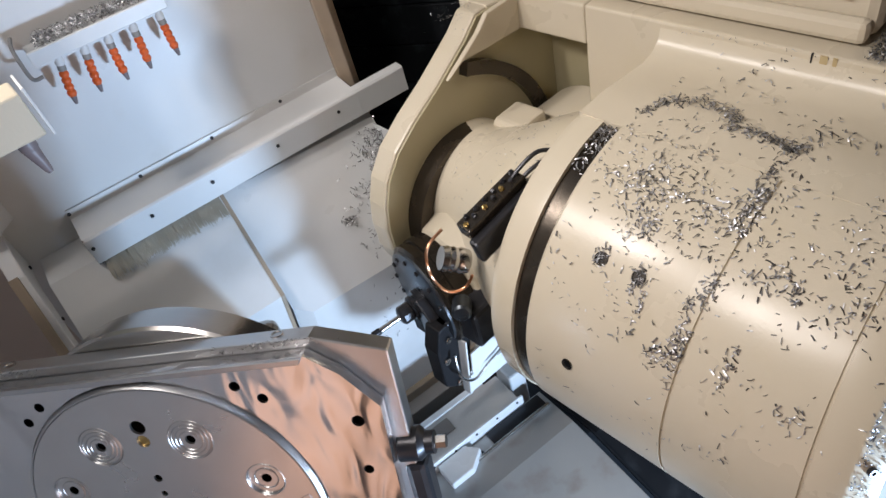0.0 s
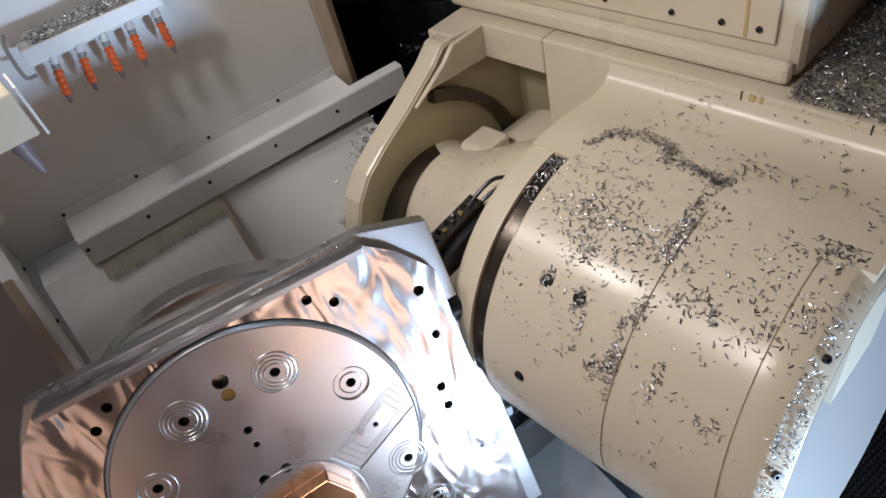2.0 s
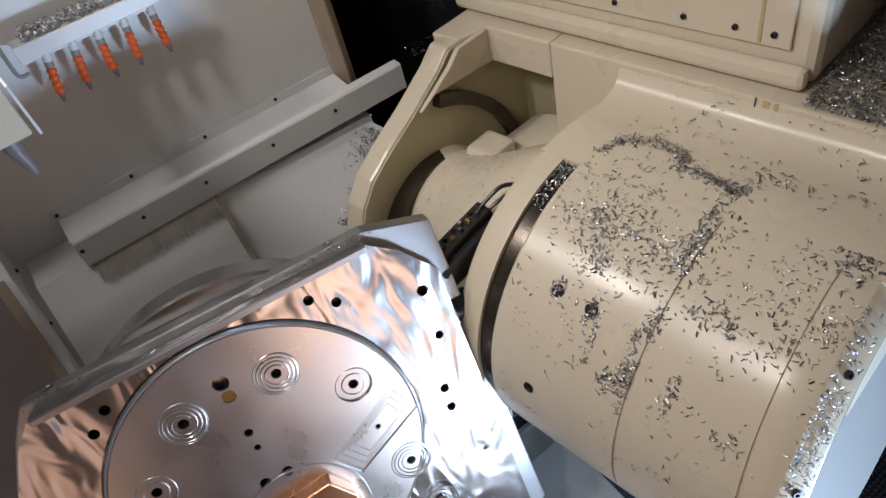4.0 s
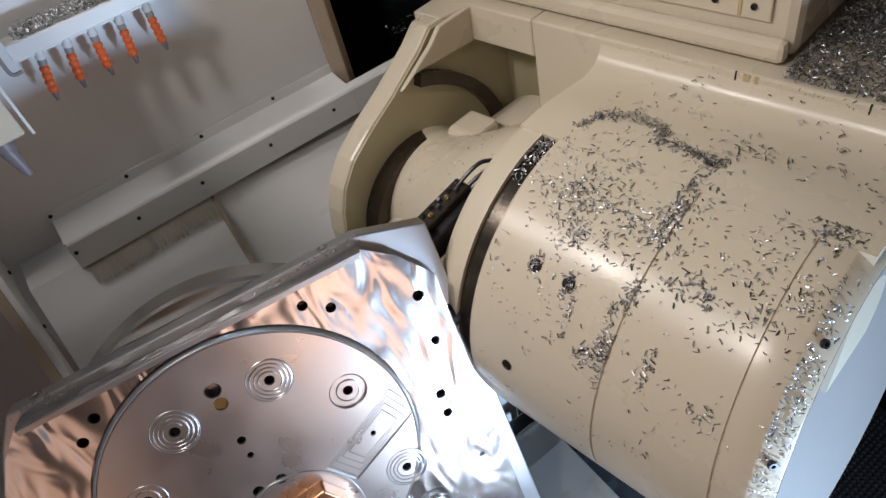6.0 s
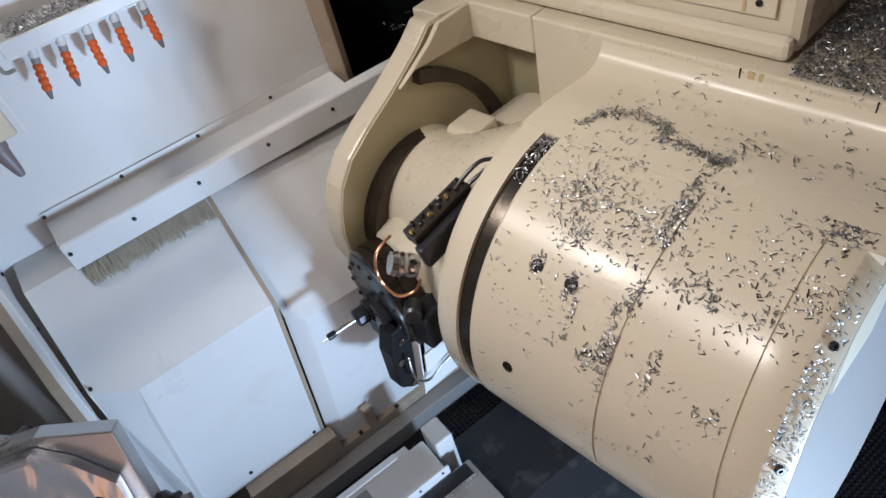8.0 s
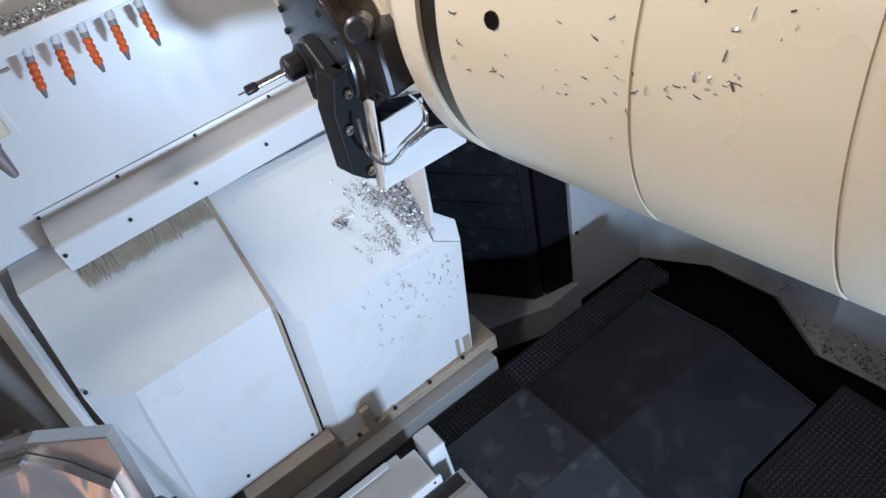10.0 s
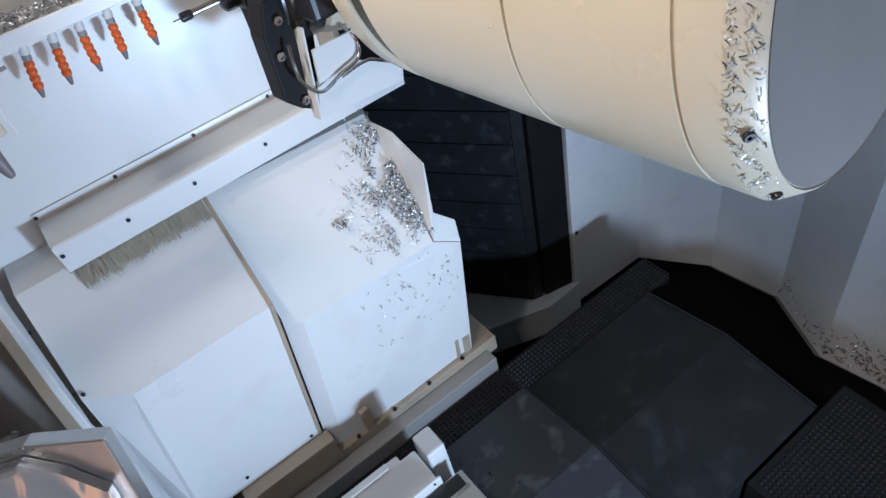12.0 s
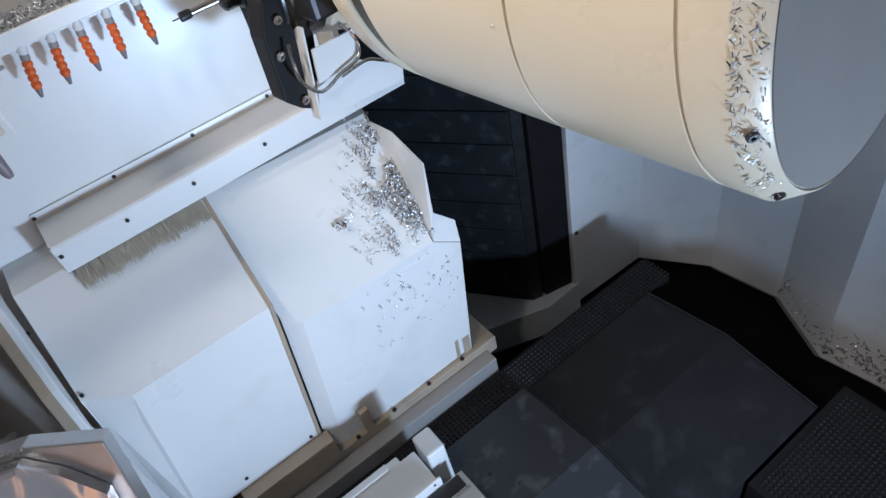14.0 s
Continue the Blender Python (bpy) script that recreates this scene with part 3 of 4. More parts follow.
# support arm
arm = [(0.40, 0.380), (0.125, 0.380), (0.08, 0.345), (-0.026, 0.284), (-0.11, 0.243), (-0.178, 0.202), (-0.225, 0.150), (-0.25, 0.095), (-0.264, 0.035), (-0.266, -0.03), (-0.257, -0.072), (-0.232, -0.138), (-0.16, -0.222), (0, -0.305), (0.40, -0.33)]
part("support_arm", prism(arm, 1, 0.79, 0.85), BEIGE, head, bevel=0.008)
part("arm_face", prism([(0.05 + (x - 0.05) * 0.985, z2 * 0.985) for x, z2 in arm], 1, 0.785, 0.7895), KHAKI, head, "oily arm face with shade in its colour", bevel=0.002)
# paler plate standing for the lit upper part of the arm face
part("lit_arm_top", prism([(0.100, 0.350), (-0.01, 0.292), (0.041, 0.312), (0.232, 0.294), (0.238, 0.379), (0.137, 0.379)], 1, 0.764, 0.7775), BEIGE, head, bevel=0.003)
part("bearing_ring", lathe([(0.74, 0.158), (0.74, 0.192), (0.80, 0.192), (0.80, 0.158), (0.74, 0.158)], 96, Matrix.Translation((-0.02, 0, -0.03)) @ TURN), RING, head, "dark steel bearing ring", smooth=True)
part("guard_band", lathe([(0.760, 0.356), (0.760, 0.388), (0.80, 0.388), (0.80, 0.356), (0.760, 0.356)], 48, Matrix.Translation((-0.075, 0, -0.06)) @ TURN, -71, 6), RING, head, "dark curved guard band", smooth=True)
# spindle housing between drum and arm
part("spindle_housing", lathe([(0.40, 0.0), (0.40, 0.285), (0.45, 0.275), (0.52, 0.245), (0.58, 0.212), (0.64, 0.182), (0.70, 0.162), (0.79, 0.158), (0.79, 0.0)], 96, TURN), BEIGE, head, smooth=True)
part("housing_step", prism([(0.055, 0.05), (0.055, 0.150), (0.068, 0.163), (0.150, 0.163), (0.150, 0.05)], 1, 0.64, 0.728), BEIGE, head, bevel=0.01)
TIP, AX = Vector((-0.446, 0.708, -0.111)), Vector((0.987, -0.164, 0.0))
tool = along(TIP, AX)
spin = along(TIP + Vector((0, 0.0, 0.012)), AX)
part("snout", lathe([(0.225, 0), (0.225, 0.125), (0.235, 0.138), (0.28, 0.152), (0.40, 0.185), (0.55, 0.225), (0.75, 0.24), (0.75, 0)], 64, spin), BEIGE, head, smooth=True)
part("spindle_ring", lathe([(0.158, 0), (0.158, 0.124), (0.164, 0.132), (0.180, 0.132), (0.182, 0.127), (0.188, 0.127), (0.190, 0.134), (0.226, 0.134), (0.226, 0)], 64, spin), RING, head, "oily dark steel spindle ring", smooth=True)
spindle_face = part("spindle_face", lathe([(0.149, 0), (0.149, 0.11), (0.153, 0.121), (0.1585, 0.122), (0.1585, 0)], 48, spin), FACE, head, "dark grey steel spindle face", smooth=True)
for k in range(14):
    a = k * math.pi / 7
    screw(spindle_face, spin @ Vector((0.106 * math.cos(a), 0.106 * math.sin(a), 0.149)), -AX, 0.006)
part("key_block", prism([(-0.045, 0.0), (0.045, 0.0), (0.05, 0.085), (-0.02, 0.10), (-0.05, 0.05)], 2, 0.122, 0.1495), BLUED, head, bevel=0.004, m=spin @ pose(0.0, 0, 0, 0, 0, 130))
part("tool_holder", lathe([(0.116, 0), (0.116, 0.026), (0.12, 0.031), (0.128, 0.031), (0.129, 0.027), (0.134, 0.027), (0.135, 0.037), (0.150, 0.037), (0.150, 0)], 40, tool), BLUED, head, smooth=True)
part("collet_nut", lathe([(0.083, 0), (0.083, 0.014), (0.086, 0.020), (0.09, 0.0235), (0.114, 0.0235), (0.118, 0.021), (0.118, 0)], 10, tool), BLUED, head)
part("tool_shank", lathe([(0.010, 0), (0.010, 0.0065), (0.085, 0.0065), (0.085, 0)], 20, tool), STEEL, head, smooth=True)
part("cutter", lathe([(0.008, 0), (0.008, 0.007), (0.010, 0.0088), (0.026, 0.0088), (0.030, 0.007), (0.030, 0)], 16, tool), BLUED, head, smooth=True)
part("stylus", lathe([(-0.006, 0), (-0.006, 0.0014), (0.009, 0.0014), (0.009, 0)], 8, tool), STEEL, head)
# black bracket, guard sheets and pipes below the spindle
bracket_arm = part("bracket_arm", prism([(-0.345, -0.10), (-0.285, -0.10), (-0.268, -0.20), (-0.300, -0.345), (-0.345, -0.315), (-0.372, -0.285), (-0.366, -0.16)], 1, 0.578, 0.625), BLACK, head, "black steel bracket", bevel=0.004)
part("bracket_block", box(-0.33, -0.20, 0.58, 0.70, -0.19, -0.10), BLACK, head, bevel=0.006)
part("clamp_body", box(-0.30, -0.21, 0.50, 0.60, -0.15, -0.04), BLUED, head, bevel=0.01)
part("motor_cap", lathe([(0, 0), (0, 0.021), (0.040, 0.021), (0.045, 0.016), (0.045, 0)], 24, along((-0.285, 0.545, -0.03), (-0.6, -0.6, 0.2))), FACE, head, smooth=True)
part("guard_sheet", prism([(-0.326, -0.343), (-0.112, -0.378), (-0.105, -0.345), (-0.222, -0.27), (-0.309, -0.271)], 1, 0.556, 0.560), WHITE, head, "white guard sheet")
part("guard_sheet", prism([(-0.309, -0.273), (-0.212, -0.276), (-0.200, -0.216), (-0.299, -0.208)], 1, 0.549, 0.553), WHITE, head, "white guard sheet")
part("guard_edge", prism([(-0.330, -0.343), (-0.3262, -0.343), (-0.299, -0.165), (-0.303, -0.165)], 1, 0.553, 0.578), WHITE, head)
part("pipe", tube([(-0.335, 0.56, -0.18), (-0.345, 0.545, -0.24), (-0.315, 0.54, -0.283), (-0.26, 0.54, -0.273), (-0.215, 0.54, -0.265), (-0.205, 0.545, -0.235), (-0.22, 0.56, -0.20)], 0.0035), STEEL, head, "bent steel pipe", smooth=True)
part("pipe", tube([(-0.26, 0.545, -0.283), (-0.20, 0.54, -0.280), (-0.16, 0.54, -0.30), (-0.145, 0.545, -0.28), (-0.18, 0.55, -0.24)], 0.0035), STEEL, head, "bent steel pipe", smooth=True)
for p in ((-0.335, 0.577, -0.30), (-0.35, 0.577, -0.20), (-0.33, 0.577, -0.14)):
    screw(bracket_arm, p, (0, -1, 0), 0.009, STEEL)
# valve block with copper coil on top of the nose
vdir = Vector((0.14, -0.012, 0.03)).normalized()
vm = Matrix.Translation((-0.285, 0.462, 0.205)) @ vdir.to_track_quat("X", "Z").to_matrix().to_4x4()
part("valve_block", box(0.0, 0.15, -0.012, 0.026, 0.0, 0.030), RING, head, "dark oily valve block", bevel=0.003, m=vm)
part("valve_arm", box(-0.01, 0.17, -0.03, -0.008, -0.045, 0.012), BLUED, head, bevel=0.006, m=vm)
for k in range(12):
    part("fitting", lathe([(0, 0), (0, 0.0055), (0.005, 0.0055), (0.006, 0.0035), (0.009, 0.0035), (0.009, 0)], 6, vm @ along((0.008 + 0.012 * k, 0.004 + 0.012 * (k % 2), 0.029), (random.uniform(-0.5, 0.5), random.uniform(-0.5, 0.3), 1))), BRASS if k % 4 == 0 else BLUED, head)
part("hose", tube([(-0.19, 0.465, 0.235), (-0.15, 0.455, 0.27), (-0.11, 0.44, 0.292), (-0.085, 0.425, 0.288)], 0.0042), BLUED, head, smooth=True)
part("hose", tube([(-0.18, 0.455, 0.23), (-0.145, 0.445, 0.258), (-0.11, 0.43, 0.274), (-0.09, 0.42, 0.268)], 0.0042), BLUED, head, smooth=True)
part("solenoid", lathe([(0, 0), (0, 0.024), (0.012, 0.027), (0.016, 0.024), (0.024, 0.027), (0.032, 0.024), (0.04, 0.027), (0.058, 0.024), (0.058, 0)], 28, along((-0.305, 0.545, 0.125), (0.7, -0.5, -0.5))), STEEL, head, smooth=True)
part("copper_tube", tube([(-0.28, 0.55, 0.18), (-0.325, 0.55, 0.165), (-0.342, 0.54, 0.115), (-0.33, 0.52, 0.065), (-0.30, 0.50, 0.06), (-0.28, 0.49, 0.085)], 0.0032), COPPER, head, "thin copper tube", smooth=True)
# sockets are flat dark discs; the shade of the hole is their colour
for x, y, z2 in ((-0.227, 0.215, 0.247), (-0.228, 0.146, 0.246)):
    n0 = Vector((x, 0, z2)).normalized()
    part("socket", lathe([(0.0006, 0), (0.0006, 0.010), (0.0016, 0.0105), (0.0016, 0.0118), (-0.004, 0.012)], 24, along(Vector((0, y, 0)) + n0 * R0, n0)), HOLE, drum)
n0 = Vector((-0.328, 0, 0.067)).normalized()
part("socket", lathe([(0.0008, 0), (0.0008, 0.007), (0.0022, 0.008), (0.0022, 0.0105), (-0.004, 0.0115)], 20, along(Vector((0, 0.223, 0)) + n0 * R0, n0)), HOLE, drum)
for ang in (150, 118, 197, 225):
    n0 = Vector((math.cos(radians(ang)), 0, math.sin(radians(ang))))
    screw(drum, lean(Vector((0, -0.237, 0)) + n0 * 0.3235), n0 * 0.6 + Vector((0, -0.8, 0)), 0.007)
# ram above the head
ram = part("ram", box(0.30, 0.66, 0.055, 0.90, 0.384, 1.3), BEIGE, head, "cream ram box with screwed panel", bevel=0.02)
ram_panel = part("ram_panel", box(0.292, 0.2995, 0.10, 0.86, 0.45, 1.25), BEIGE, head, bevel=0.003)
part("ram_skirt", box(0.270, 0.2985, 0.06, 0.90, 0.388, 0.43), BEIGE, head, bevel=0.012)
for y in (0.13, 0.20, 0.30, 0.45, 0.62, 0.80):
    screw(ram_panel, (0.292, y, 0.475), (-1, 0, 0), 0.006)
part("rust_run", box(0.2905, 0.2918, 0.152, 0.158, 0.455, 0.9), RUST, head, "brown rust run")
part("rear_column", box(0.412, 0.70, -0.237, 0.583, -0.50, -0.3005), DARK, head, "dark sheet steel column cover", bevel=0.003)
part("rear_box", box(0.60, 0.70, -0.22, 0.05, 0.384, 1.3), BLUED, head, bevel=0.004)

# chips on the head


def on_drum(y, a):
    n1 = Vector((math.cos(a), 0, math.sin(a)))
    return Vector((0, y, 0)) + n1 * R0, n1


place = []
# heaps on the drum: place along it, angle round it, spreads, count
heaps = [(0.20, 108, 0.022, 4.5, 150), (0.175, 119, 0.014, 4, 90), (0.15, 108, 0.018, 1.5, 30), (0.052, 105, 0.010, 5, 170), (0.058, 93, 0.006, 5, 60),
         (0.085, 108, 0.012, 3, 35), (0.042, 128, 0.007, 2.5, 55), (0.05, 146, 0.007, 4, 110), (0.08, 150, 0.008, 2, 50), (-0.025, 144, 0.005, 4, 35),
         (-0.152, 89, 0.014, 3.5, 110), (-0.171, 110, 0.012, 4, 50), (-0.021, 120, 0.018, 3, 60), (0.148, 133, 0.008, 3, 45), (0.218, 132, 0.006, 2, 35),
         (0.127, 141, 0.005, 4, 40), (-0.119, 147, 0.012, 2.5, 30), (-0.125, 120, 0.014, 3, 35), (-0.062, 120, 0.008, 2, 25), (0.06, 138, 0.004, 8, 35), (0.11, 116, 0.014, 4, 25)]
for y0, a0, sy, sa, n0 in heaps:
    for _ in range(n0):
        p, n1 = on_drum(min(0.305, max(-0.2, random.gauss(y0, sy))), radians(max(88, random.gauss(a0, sa))))
        place.append((p, n1, random.uniform(0.55, 1.05)))
for _ in range(3900):
    y, a = random.uniform(-0.20, 0.31), radians(random.triangular(88, 190, 92))
    if noise.noise((y * 11, a * 3.4, 3.3)) + 0.7 * noise.noise((y * 33, a * 9, 7.7)) - 0.3 * (a - 1.6) > random.uniform(-0.32, 1.1):
        p, n1 = on_drum(y, a)
        place.append((p, n1, random.uniform(0.45, 0.95)))
# a drift that winds over the flat top
drift = [(0.03, 0.31), (0.075, 0.285), (0.10, 0.24), (0.095, 0.175), (0.055, 0.16), (0.06, 0.11), (0.045, 0.06)]
for (xa, ya), (xb, yb) in zip(drift, drift[1:]):
    for _ in range(85):
        t = random.random()
        place.append(((xa + (xb - xa) * t + random.gauss(0, 0.008), ya + (yb - ya) * t + random.gauss(0, 0.007), 0.335 + random.random() * 0.003), (0, 0, 1), random.uniform(0.55, 1.05)))
for _ in range(130):
    place.append(((random.gauss(0.05, 0.014), random.gauss(0.055, 0.014), 0.335 + random.random() * 0.005), (0, 0, 1), random.uniform(0.55, 1.05)))
for _ in range(520):
    a = radians(random.triangular(92, 235, 130))
    n1 = Vector((math.cos(a), 0, math.sin(a)))
    k = random.random() ** 1.5
    place.append((lean(Vector((0, -0.222 - 0.029 * k, 0)) + n1 * (0.335 - 0.022 * k)), n1 * 0.6 + Vector((0, -0.8, 0)), 0.7))
for _ in range(900):
    x, y = random.uniform(0.0, 0.235), random.uniform(-0.2, 0.31)
    z2 = 0.334 if x < 0.13 else 0.327 + max(0, x - 0.2) * 0.9
    if noise.noise((x * 14, y * 14, 9)) + 0.5 * noise.noise((x * 40, y * 40, 4)) > random.uniform(-0.15, 0.6):
        place.append(((x, y, z2 + 0.001), (0, 0, 1), 0.9))
for _ in range(150):
    y, a = random.uniform(0.321, 0.351), radians(random.triangular(88, 114, 96))
    n1 = Vector((math.cos(a), 0, math.sin(a)))
    place.append((Vector((0, y, 0)) + n1 * 0.328, n1, 0.9))
for _ in range(170):
    y, a = random.uniform(0.42, 0.77), radians(random.uniform(70, 160))
    r = float(np.interp(y, (0.40, 0.45, 0.52, 0.58, 0.64, 0.70, 0.79), (0.285, 0.275, 0.245, 0.212, 0.182, 0.162, 0.158)))
    n1 = Vector((math.cos(a), 0, math.sin(a)))
    place.append((Vector((0, y, 0)) + n1 * r, n1, 0.5))
for _ in range(160):
    place.append(((0.2395, random.uniform(-0.2, 0.4), random.uniform(0.34, 0.382)), (-1, 0, 0), 0.5))
for _ in range(60):
    place.append(((random.gauss(0.1, 0.03), random.gauss(0.83, 0.03), 0.384), (0, 0, 1), 0.6))
chips("loose_chip", place, head, 0.0078)
place = []
for _ in range(8000):
    x, y = random.uniform(0.248, 0.60), random.uniform(-0.22, 0.05)
    h = 0.035 * min(1, (x - 0.245) * 12) * min(1, (y + 0.225) * 14) * (0.5 + 0.5 * noise.noise((x * 9, y * 9, 0)))
    place.append(((x, y, 0.384 + max(h, 0) * random.random() ** 0.4), (random.uniform(-0.6, 0.6), random.uniform(-0.6, 0.6), 1), 0.8))
chips("chip_layer", place, head, 0.0085, "deep heap of silver chips")

# ---------------------------------------------------------------- workpiece
work = thing("workpiece", "machined aluminium plate with round pad, holes and pockets", "workpiece")


def cut(ob, bms):
    """Cuts closed meshes out of a mesh object and keeps the result as plain mesh data."""
    me = bpy.data.meshes.new("cutter")
    allbm = bmesh.new()
    for bm in bms:
        bmesh.ops.recalc_face_normals(bm, faces=bm.faces)
        tmp = bpy.data.meshes.new("t")
        bm.to_mesh(tmp)
        bm.free()
        allbm.from_mesh(tmp)
        bpy.data.meshes.remove(tmp)
    allbm.to_mesh(me)
    allbm.free()
    co = new("cutter", me)
    md = ob.modifiers.new("cut", "BOOLEAN")
    md.object, md.operation, md.solver, md.use_self = co, "DIFFERENCE", "EXACT", True
    dg = bpy.context.evaluated_depsgraph_get()
    res = bpy.data.meshes.new_from_object(ob.evaluated_get(dg))
    ob.modifiers.remove(md)
    ob.data = res
    bpy.data.objects.remove(co)


def pin(x, y, r, z0, z1, n=28):
    return lathe([(z0, 0), (z0, r), (z1, r), (z1, 0)], n, Matrix.Translation((x, y, 0)))


CX, CY = -0.083, -0.17
front = [(-0.364, 0.133), (0.243, 0.133), (0.294, 0.092), (0.345, 0.025), (0.340, -0.08), (0.322, -0.62), (-0.50, -0.62), (-0.45, 0.018), (-0.402, 0.094)]
fp = part("front_plate", prism(front, 2, -0.034, -0.010), ALU_MILLED, work, "wavy milled aluminium flange")
pad = part("round_pad", pin(CX, CY, 0.279, -0.03, 0.0, 128), ALU, work, "brushed round aluminium pad")
S = [(0.003, 0.0, 0.040, 0), (0.110, -0.097, 0.034, 1), (-0.171, 0.0, 0.040, 0), (-0.273, -0.094, 0.034, 1), (0.137, -0.311, 0.040, 0), (0.153, -0.441, 0.034, 1), (-0.30, -0.29, 0.04, 0)]
cuts = []
for x, y, r, pocket in S:
    if pocket:
        cuts.append(pin(x, y, r, -0.004, 0.01, 48))
    cuts.append(pin(x, y, 0.0095, -0.028, 0.01))
for x, y, r in ((-0.084, 0.034, 0.0145), (-0.085, 0.005, 0.0125), (-0.09, -0.077, 0.008), (-0.091, -0.112, 0.006), (-0.07, -0.188, 0.0105), (-0.114, -0.187, 0.0105), (0.112, -0.205, 0.0055)):
    cuts.append(pin(x, y, r, -0.027, 0.01))
cuts.append(prism([(0.18, -0.133), (0.212, -0.201), (0.045, -0.277), (0.007, -0.219)], 2, -0.003, 0.01))
cut(pad, cuts)
cut(fp, [pin(CX, CY, 0.290, -0.023, 0.01, 96), pin(0.301, 0.001, 0.011, -0.03, 0.0), pin(0.112, 0.090, 0.0095, -0.03, 0.0), pin(0.153, 0.062, 0.0095, -0.03, 0.0), pin(-0.261, 0.087, 0.0095, -0.03, 0.0),
         pin(-0.297, 0.058, 0.0095, -0.03, 0.0), pin(0.294, -0.099, 0.009, -0.03, 0.0), pin(0.259, -0.21, 0.010, -0.03, 0.0), pin(0.256, -0.256, 0.010, -0.03, 0.0), pin(0.281, -0.389, 0.006, -0.03, 0.0)])
bores = [(x, y, 0.0095, 0.0) for x, y, r, pocket in S] + [(-0.084, 0.034, 0.0145, 0.0), (-0.09, -0.077, 0.008, 0.0), (-0.091, -0.112, 0.006, 0.0), (-0.07, -0.188, 0.0105, 0.0), (-0.114, -0.187, 0.0105, 0.0), (0.112, -0.205, 0.0055, -0.003)]
bores += [(x, y, r, -0.010) for x, y, r in ((0.301, 0.001, 0.011), (0.112, 0.090, 0.0095), (0.153, 0.062, 0.0095), (-0.261, 0.087, 0.0095), (-0.297, 0.058, 0.0095), (0.294, -0.099, 0.009), (0.259, -0.21, 0.010), (0.256, -0.256, 0.010))]
# dark liners put into the bores as their inner shade
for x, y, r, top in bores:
    part("bore", lathe([(-0.0255, 0), (-0.0255, r - 0.0006), (top - 0.0045, r - 0.0006)], 24, Matrix.Translation((x, y, 0))), HOLE, fp if top < -0.005 else pad, "bore lined dark to stand for its shade", smooth=True)
part("brass_plug", pin(-0.085, 0.005, 0.0118, -0.02, -0.004), BRASS, work, "brass plug")
part("top_lip", prism([(-0.362, 0.1325), (-0.36, 0.122), (0.236, 0.122), (0.242, 0.1325)], 2, -0.012, -0.002), ALU_EDGE, work, bevel=0.001)
back = [(-0.372, 0.150), (0.249, 0.150), (0.372, 0.112), (0.362, -0.62), (-0.51, -0.62), (-0.458, 0.02), (-0.41, 0.10)]
part("back_plate", prism(back, 2, -0.075, -0.036), ALU_EDGE, work, bevel=0.003)
part("pad_rim", lathe([(-0.004, 0.2795), (0.0006, 0.2805), (0.001, 0.283), (-0.006, 0.2865), (-0.02, 0.288)], 128, Matrix.Translation((CX, CY, 0))), ALU_EDGE, work, smooth=True)
for x, y, r, pocket in S:
    pts = []
    turns = 3.2 if not pocket else 1.0
    for i in range(int(40 * turns) + 1):
        a = 2 * math.pi * i / 40
        rr = 0.016 + (r - 0.016) * i / (40 * turns) if not pocket else r * 0.62
        pts.append((x + rr * math.cos(a + 0.3), y + rr * math.sin(a + 0.3), 0.0004 if not pocket else -0.0036))
    part("spiral_mark", tube(pts[::2], 0.0014, 5), ALU_EDGE, pad)
    part("edge_ring", lathe([(0, r - 0.001), (0.0012, r), (0, r + 0.0015)], 48, Matrix.Translation((x, y, 0.0))), ALU_EDGE, pad)
for k in range(4):
    c4 = [(0.18, -0.133), (0.212, -0.201), (0.045, -0.277), (0.007, -0.219)]
    mx, my = sum(p[0] for p in c4) / 4, sum(p[1] for p in c4) / 4
    f = 1 - 0.14 * k - 0.06
    loop = [(mx + (x - mx) * f, my + (y - my) * f, -0.0028) for x, y in c4]
    for p, q in zip(loop, loop[1:] + loop[:1]):
        part("pocket_mark", tube([p, q], 0.0009, 4), ALU_EDGE, pad)
part("centre_ring", lathe([(-0.002, 0.118), (0.003, 0.119), (0.003, 0.123), (-0.002, 0.1245)], 72, Matrix.Translation((CX, CY - 0.14, 0)), -10, 200), ALU_EDGE, work, smooth=True)
part("copper_block", prism([(-0.14, -0.245), (-0.012, -0.235), (0.02, -0.29), (0.02, -0.44), (-0.14, -0.44)], 2, -0.002, 0.035), COPPER, work, "copper coloured block in the centre", bevel=0.003)
for x, z2 in ((-0.328, -0.058), (0.188, -0.058)):
    part("edge_bore", lathe([(0.0005, 0.0), (0.0005, 0.007), (0.002, 0.008), (0.002, 0.011), (-0.002, 0.0115)], 20, along((x, 0.150, z2), (0, 1, 0))), STEEL, work)
place = [((random.choice((random.gauss(0.2, 0.03), random.gauss(-0.3, 0.03), random.gauss(0.15, 0.05))), random.uniform(0.136, 0.15), -0.035), (0, 1, 0), 0.7) for _ in range(140)]
chips("chip_layer", place, work, 0.008)
# stop screw and black clamp on the right-hand edge
part("clamp", lathe([(0, 0), (0, 0.03), (0.035, 0.03), (0.04, 0.026), (0.045, 0.02), (0.06, 0.02), (0.06, 0.0)], 32, along((0.345, -0.085, -0.05), (1, 0, 0))), BLUED, work, "black round clamp", smooth=True)
part("clamp_screw", lathe([(0, 0), (0, 0.012), (0.02, 0.012), (0.02, 0)], 6, along((0.405, -0.085, -0.05), (1, 0, 0))), STEEL, work)
part("clamp_arm", box(0.345, 0.385, -0.24, -0.115, -0.085, -0.03), BLUED, work, bevel=0.012)

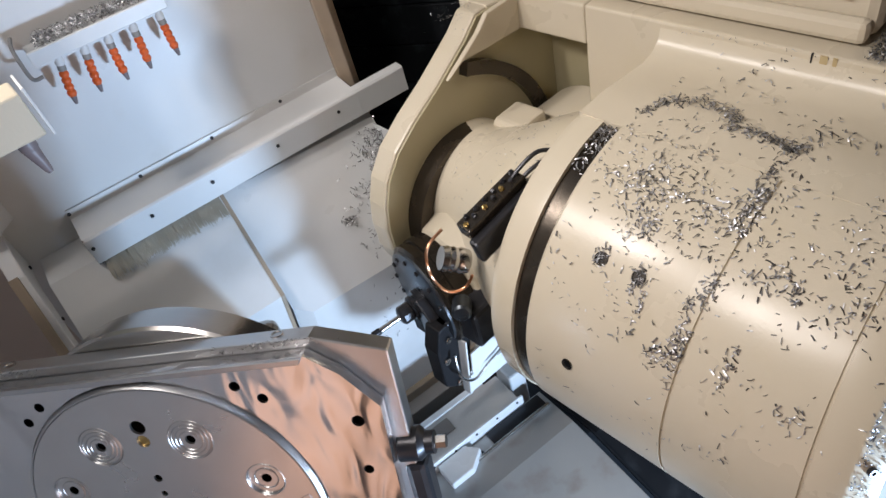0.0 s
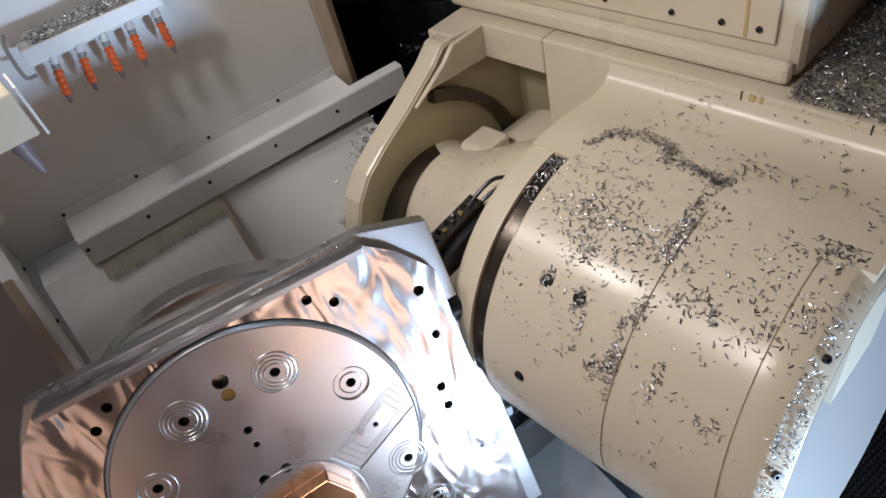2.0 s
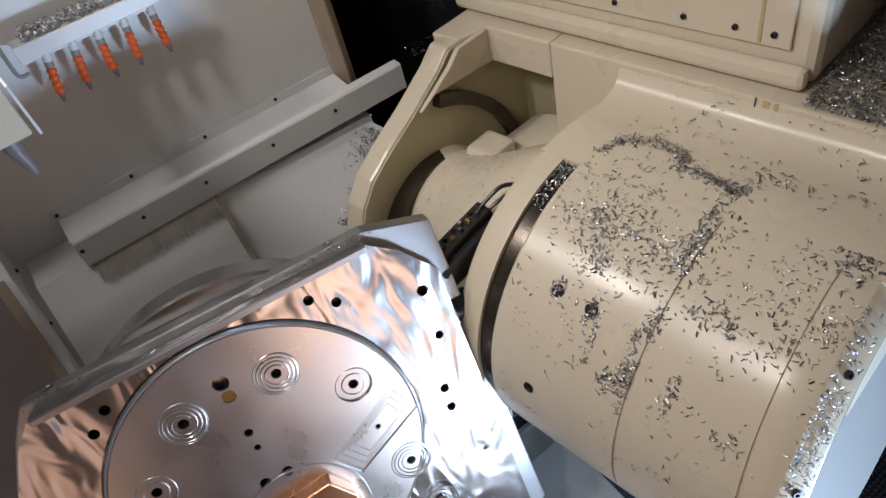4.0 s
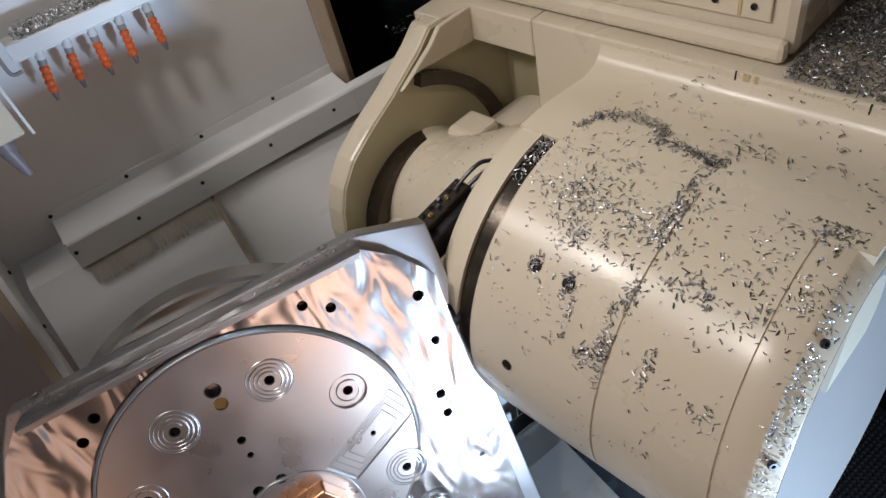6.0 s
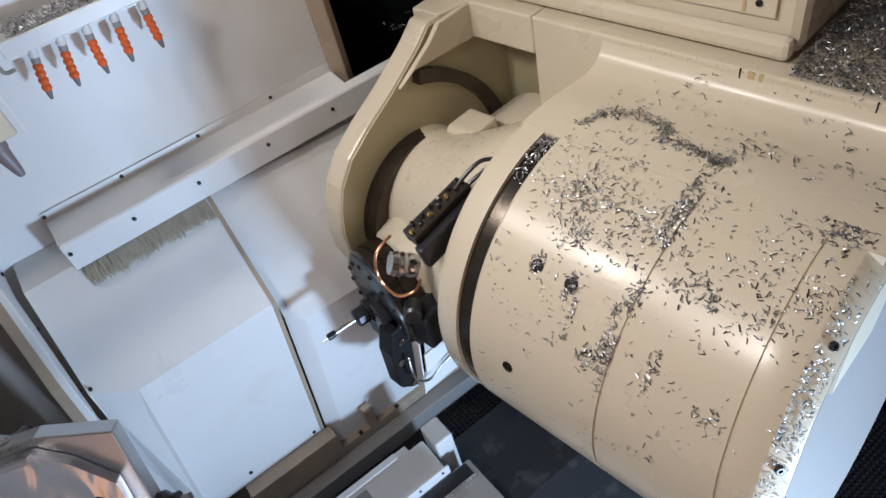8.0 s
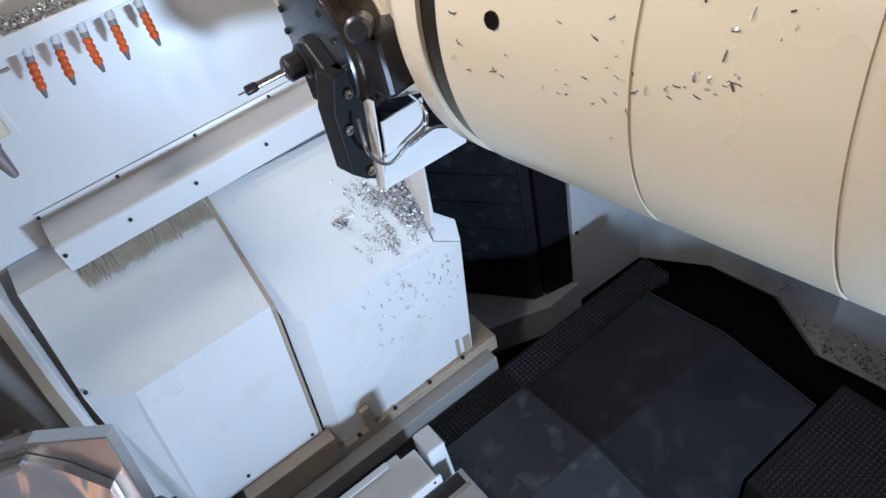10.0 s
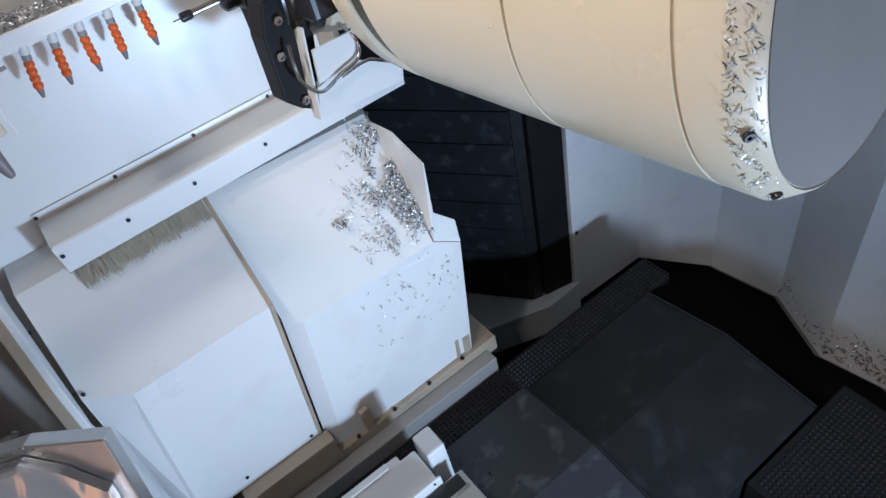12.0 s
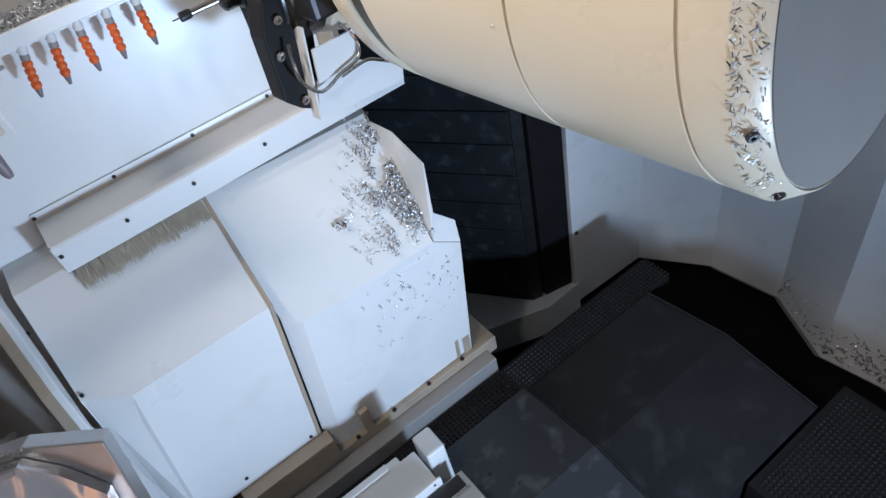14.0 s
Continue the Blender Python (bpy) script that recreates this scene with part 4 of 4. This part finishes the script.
table = thing("rotary_table", "turned steel faceplate on a rotary column", "rotary table")
BASE = Matrix(((0.9869, 0.0318, -0.1583, 0), (-0.1591, 0.3581, -0.92, 0), (0.0274, 0.9332, 0.3584, 0), (0, 0, 0, 1)))
part("faceplate", lathe([(-0.155, 0), (-0.155, 0.345), (-0.15, 0.35), (-0.083, 0.35), (-0.077, 0.345), (-0.077, 0)], 128, BASE @ pose(-0.075, -0.168, 0)), STEEL, table, smooth=True)
part("hub", lathe([(-0.30, 0), (-0.30, 0.16), (-0.156, 0.2), (-0.156, 0)], 48, BASE @ pose(-0.075, -0.168, 0)), STEEL, table, smooth=True)
part("column", prism([(-0.2, 0.12), (0.08, 0.12), (0.08, 0.36), (-0.2, 0.36)], 2, -0.70, -0.12), STEEL, table, bevel=0.02)
part("turntable", lathe([(-0.72, 0), (-0.72, 0.3), (-0.66, 0.3), (-0.65, 0.29), (-0.65, 0)], 64, pose(-0.06, 0.2, 0)), STEEL, table, smooth=True)


def motions():
    b = Vector((0.716, -1.05, 0.734))
    moves = [(0, 0.047, -0.141, 0.066), (0.5, 0.024, -0.073, 0.039), (1, 0.003, -0.013, 0.009), (1.3, 0.0, -0.001, 0.001), (1.55, 0, 0, 0), (2, 0.005, -0.039, -0.025), (2.5, 0.008, -0.055, -0.037),
             (3, 0.007, -0.056, -0.035), (5.5, 0.004, -0.051, -0.027), (6, -0.002, -0.004, 0.006), (6.5, -0.003, -0.001, 0.008), (8.05, -0.003, -0.001, 0.01), (8.3, -0.001, -0.001, 0.03),
             (10.3, 0.07, 0.0, 0.715), (10.5, 0.067, 0.01, 0.735), (11, 0.062, 0.168, 0.722), (11.3, 0.059, 0.188, 0.719), (14, 0.059, 0.188, 0.719)]
    walk(head, [(t, pose(b.x + x, b.y + y, b.z + z, 0, 0, 9.4)) for t, x, y, z in moves])
    c = Vector((-0.0065, -0.6971, 0.9175))
    turns = [(0, -29.2, -0.175, -0.033, 0.009), (0.5, -17.3, -0.111, -0.024, 0.008), (1, -3.6, -0.023, -0.006, 0.002), (1.3, -0.5, -0.003, 0, 0), (1.6, 0, 0.001, 0, 0), (3, 0, 0.0114, 0, 0.002), (5.5, 0, 0.0076, 0.003, 0.001), (5.9, 0, 0.003, 0.005, 0),
             (6.5, -0.5, -0.055, 0.02, -0.016), (7, -0.5, -0.28, 0.09, -0.085), (7.5, -3, -0.507, 0.135, -0.12), (7.9, -13, -0.62, 0.22, -0.135), (8.3, -13.4, -0.626, 0.226, -0.136), (14, -13.4, -0.626, 0.226, -0.136)]
    rows = [(t, Matrix.Translation(c + Vector((x, y, z))) @ pose(0, 0, 0, 0, 0, a)) for t, a, x, y, z in turns]
    walk(work, [(t, m @ BASE) for t, m in rows])
    walk(table, rows)
    slides = [(0, 0.565), (1, 0.53), (6, 0.52), (7, 0.43), (7.5, 0.37), (8, 0.31), (8.4, 0.285), (14, 0.285)]
    walk(slide, [(t, pose(x, 0, 0)) for t, x in slides])


motions()
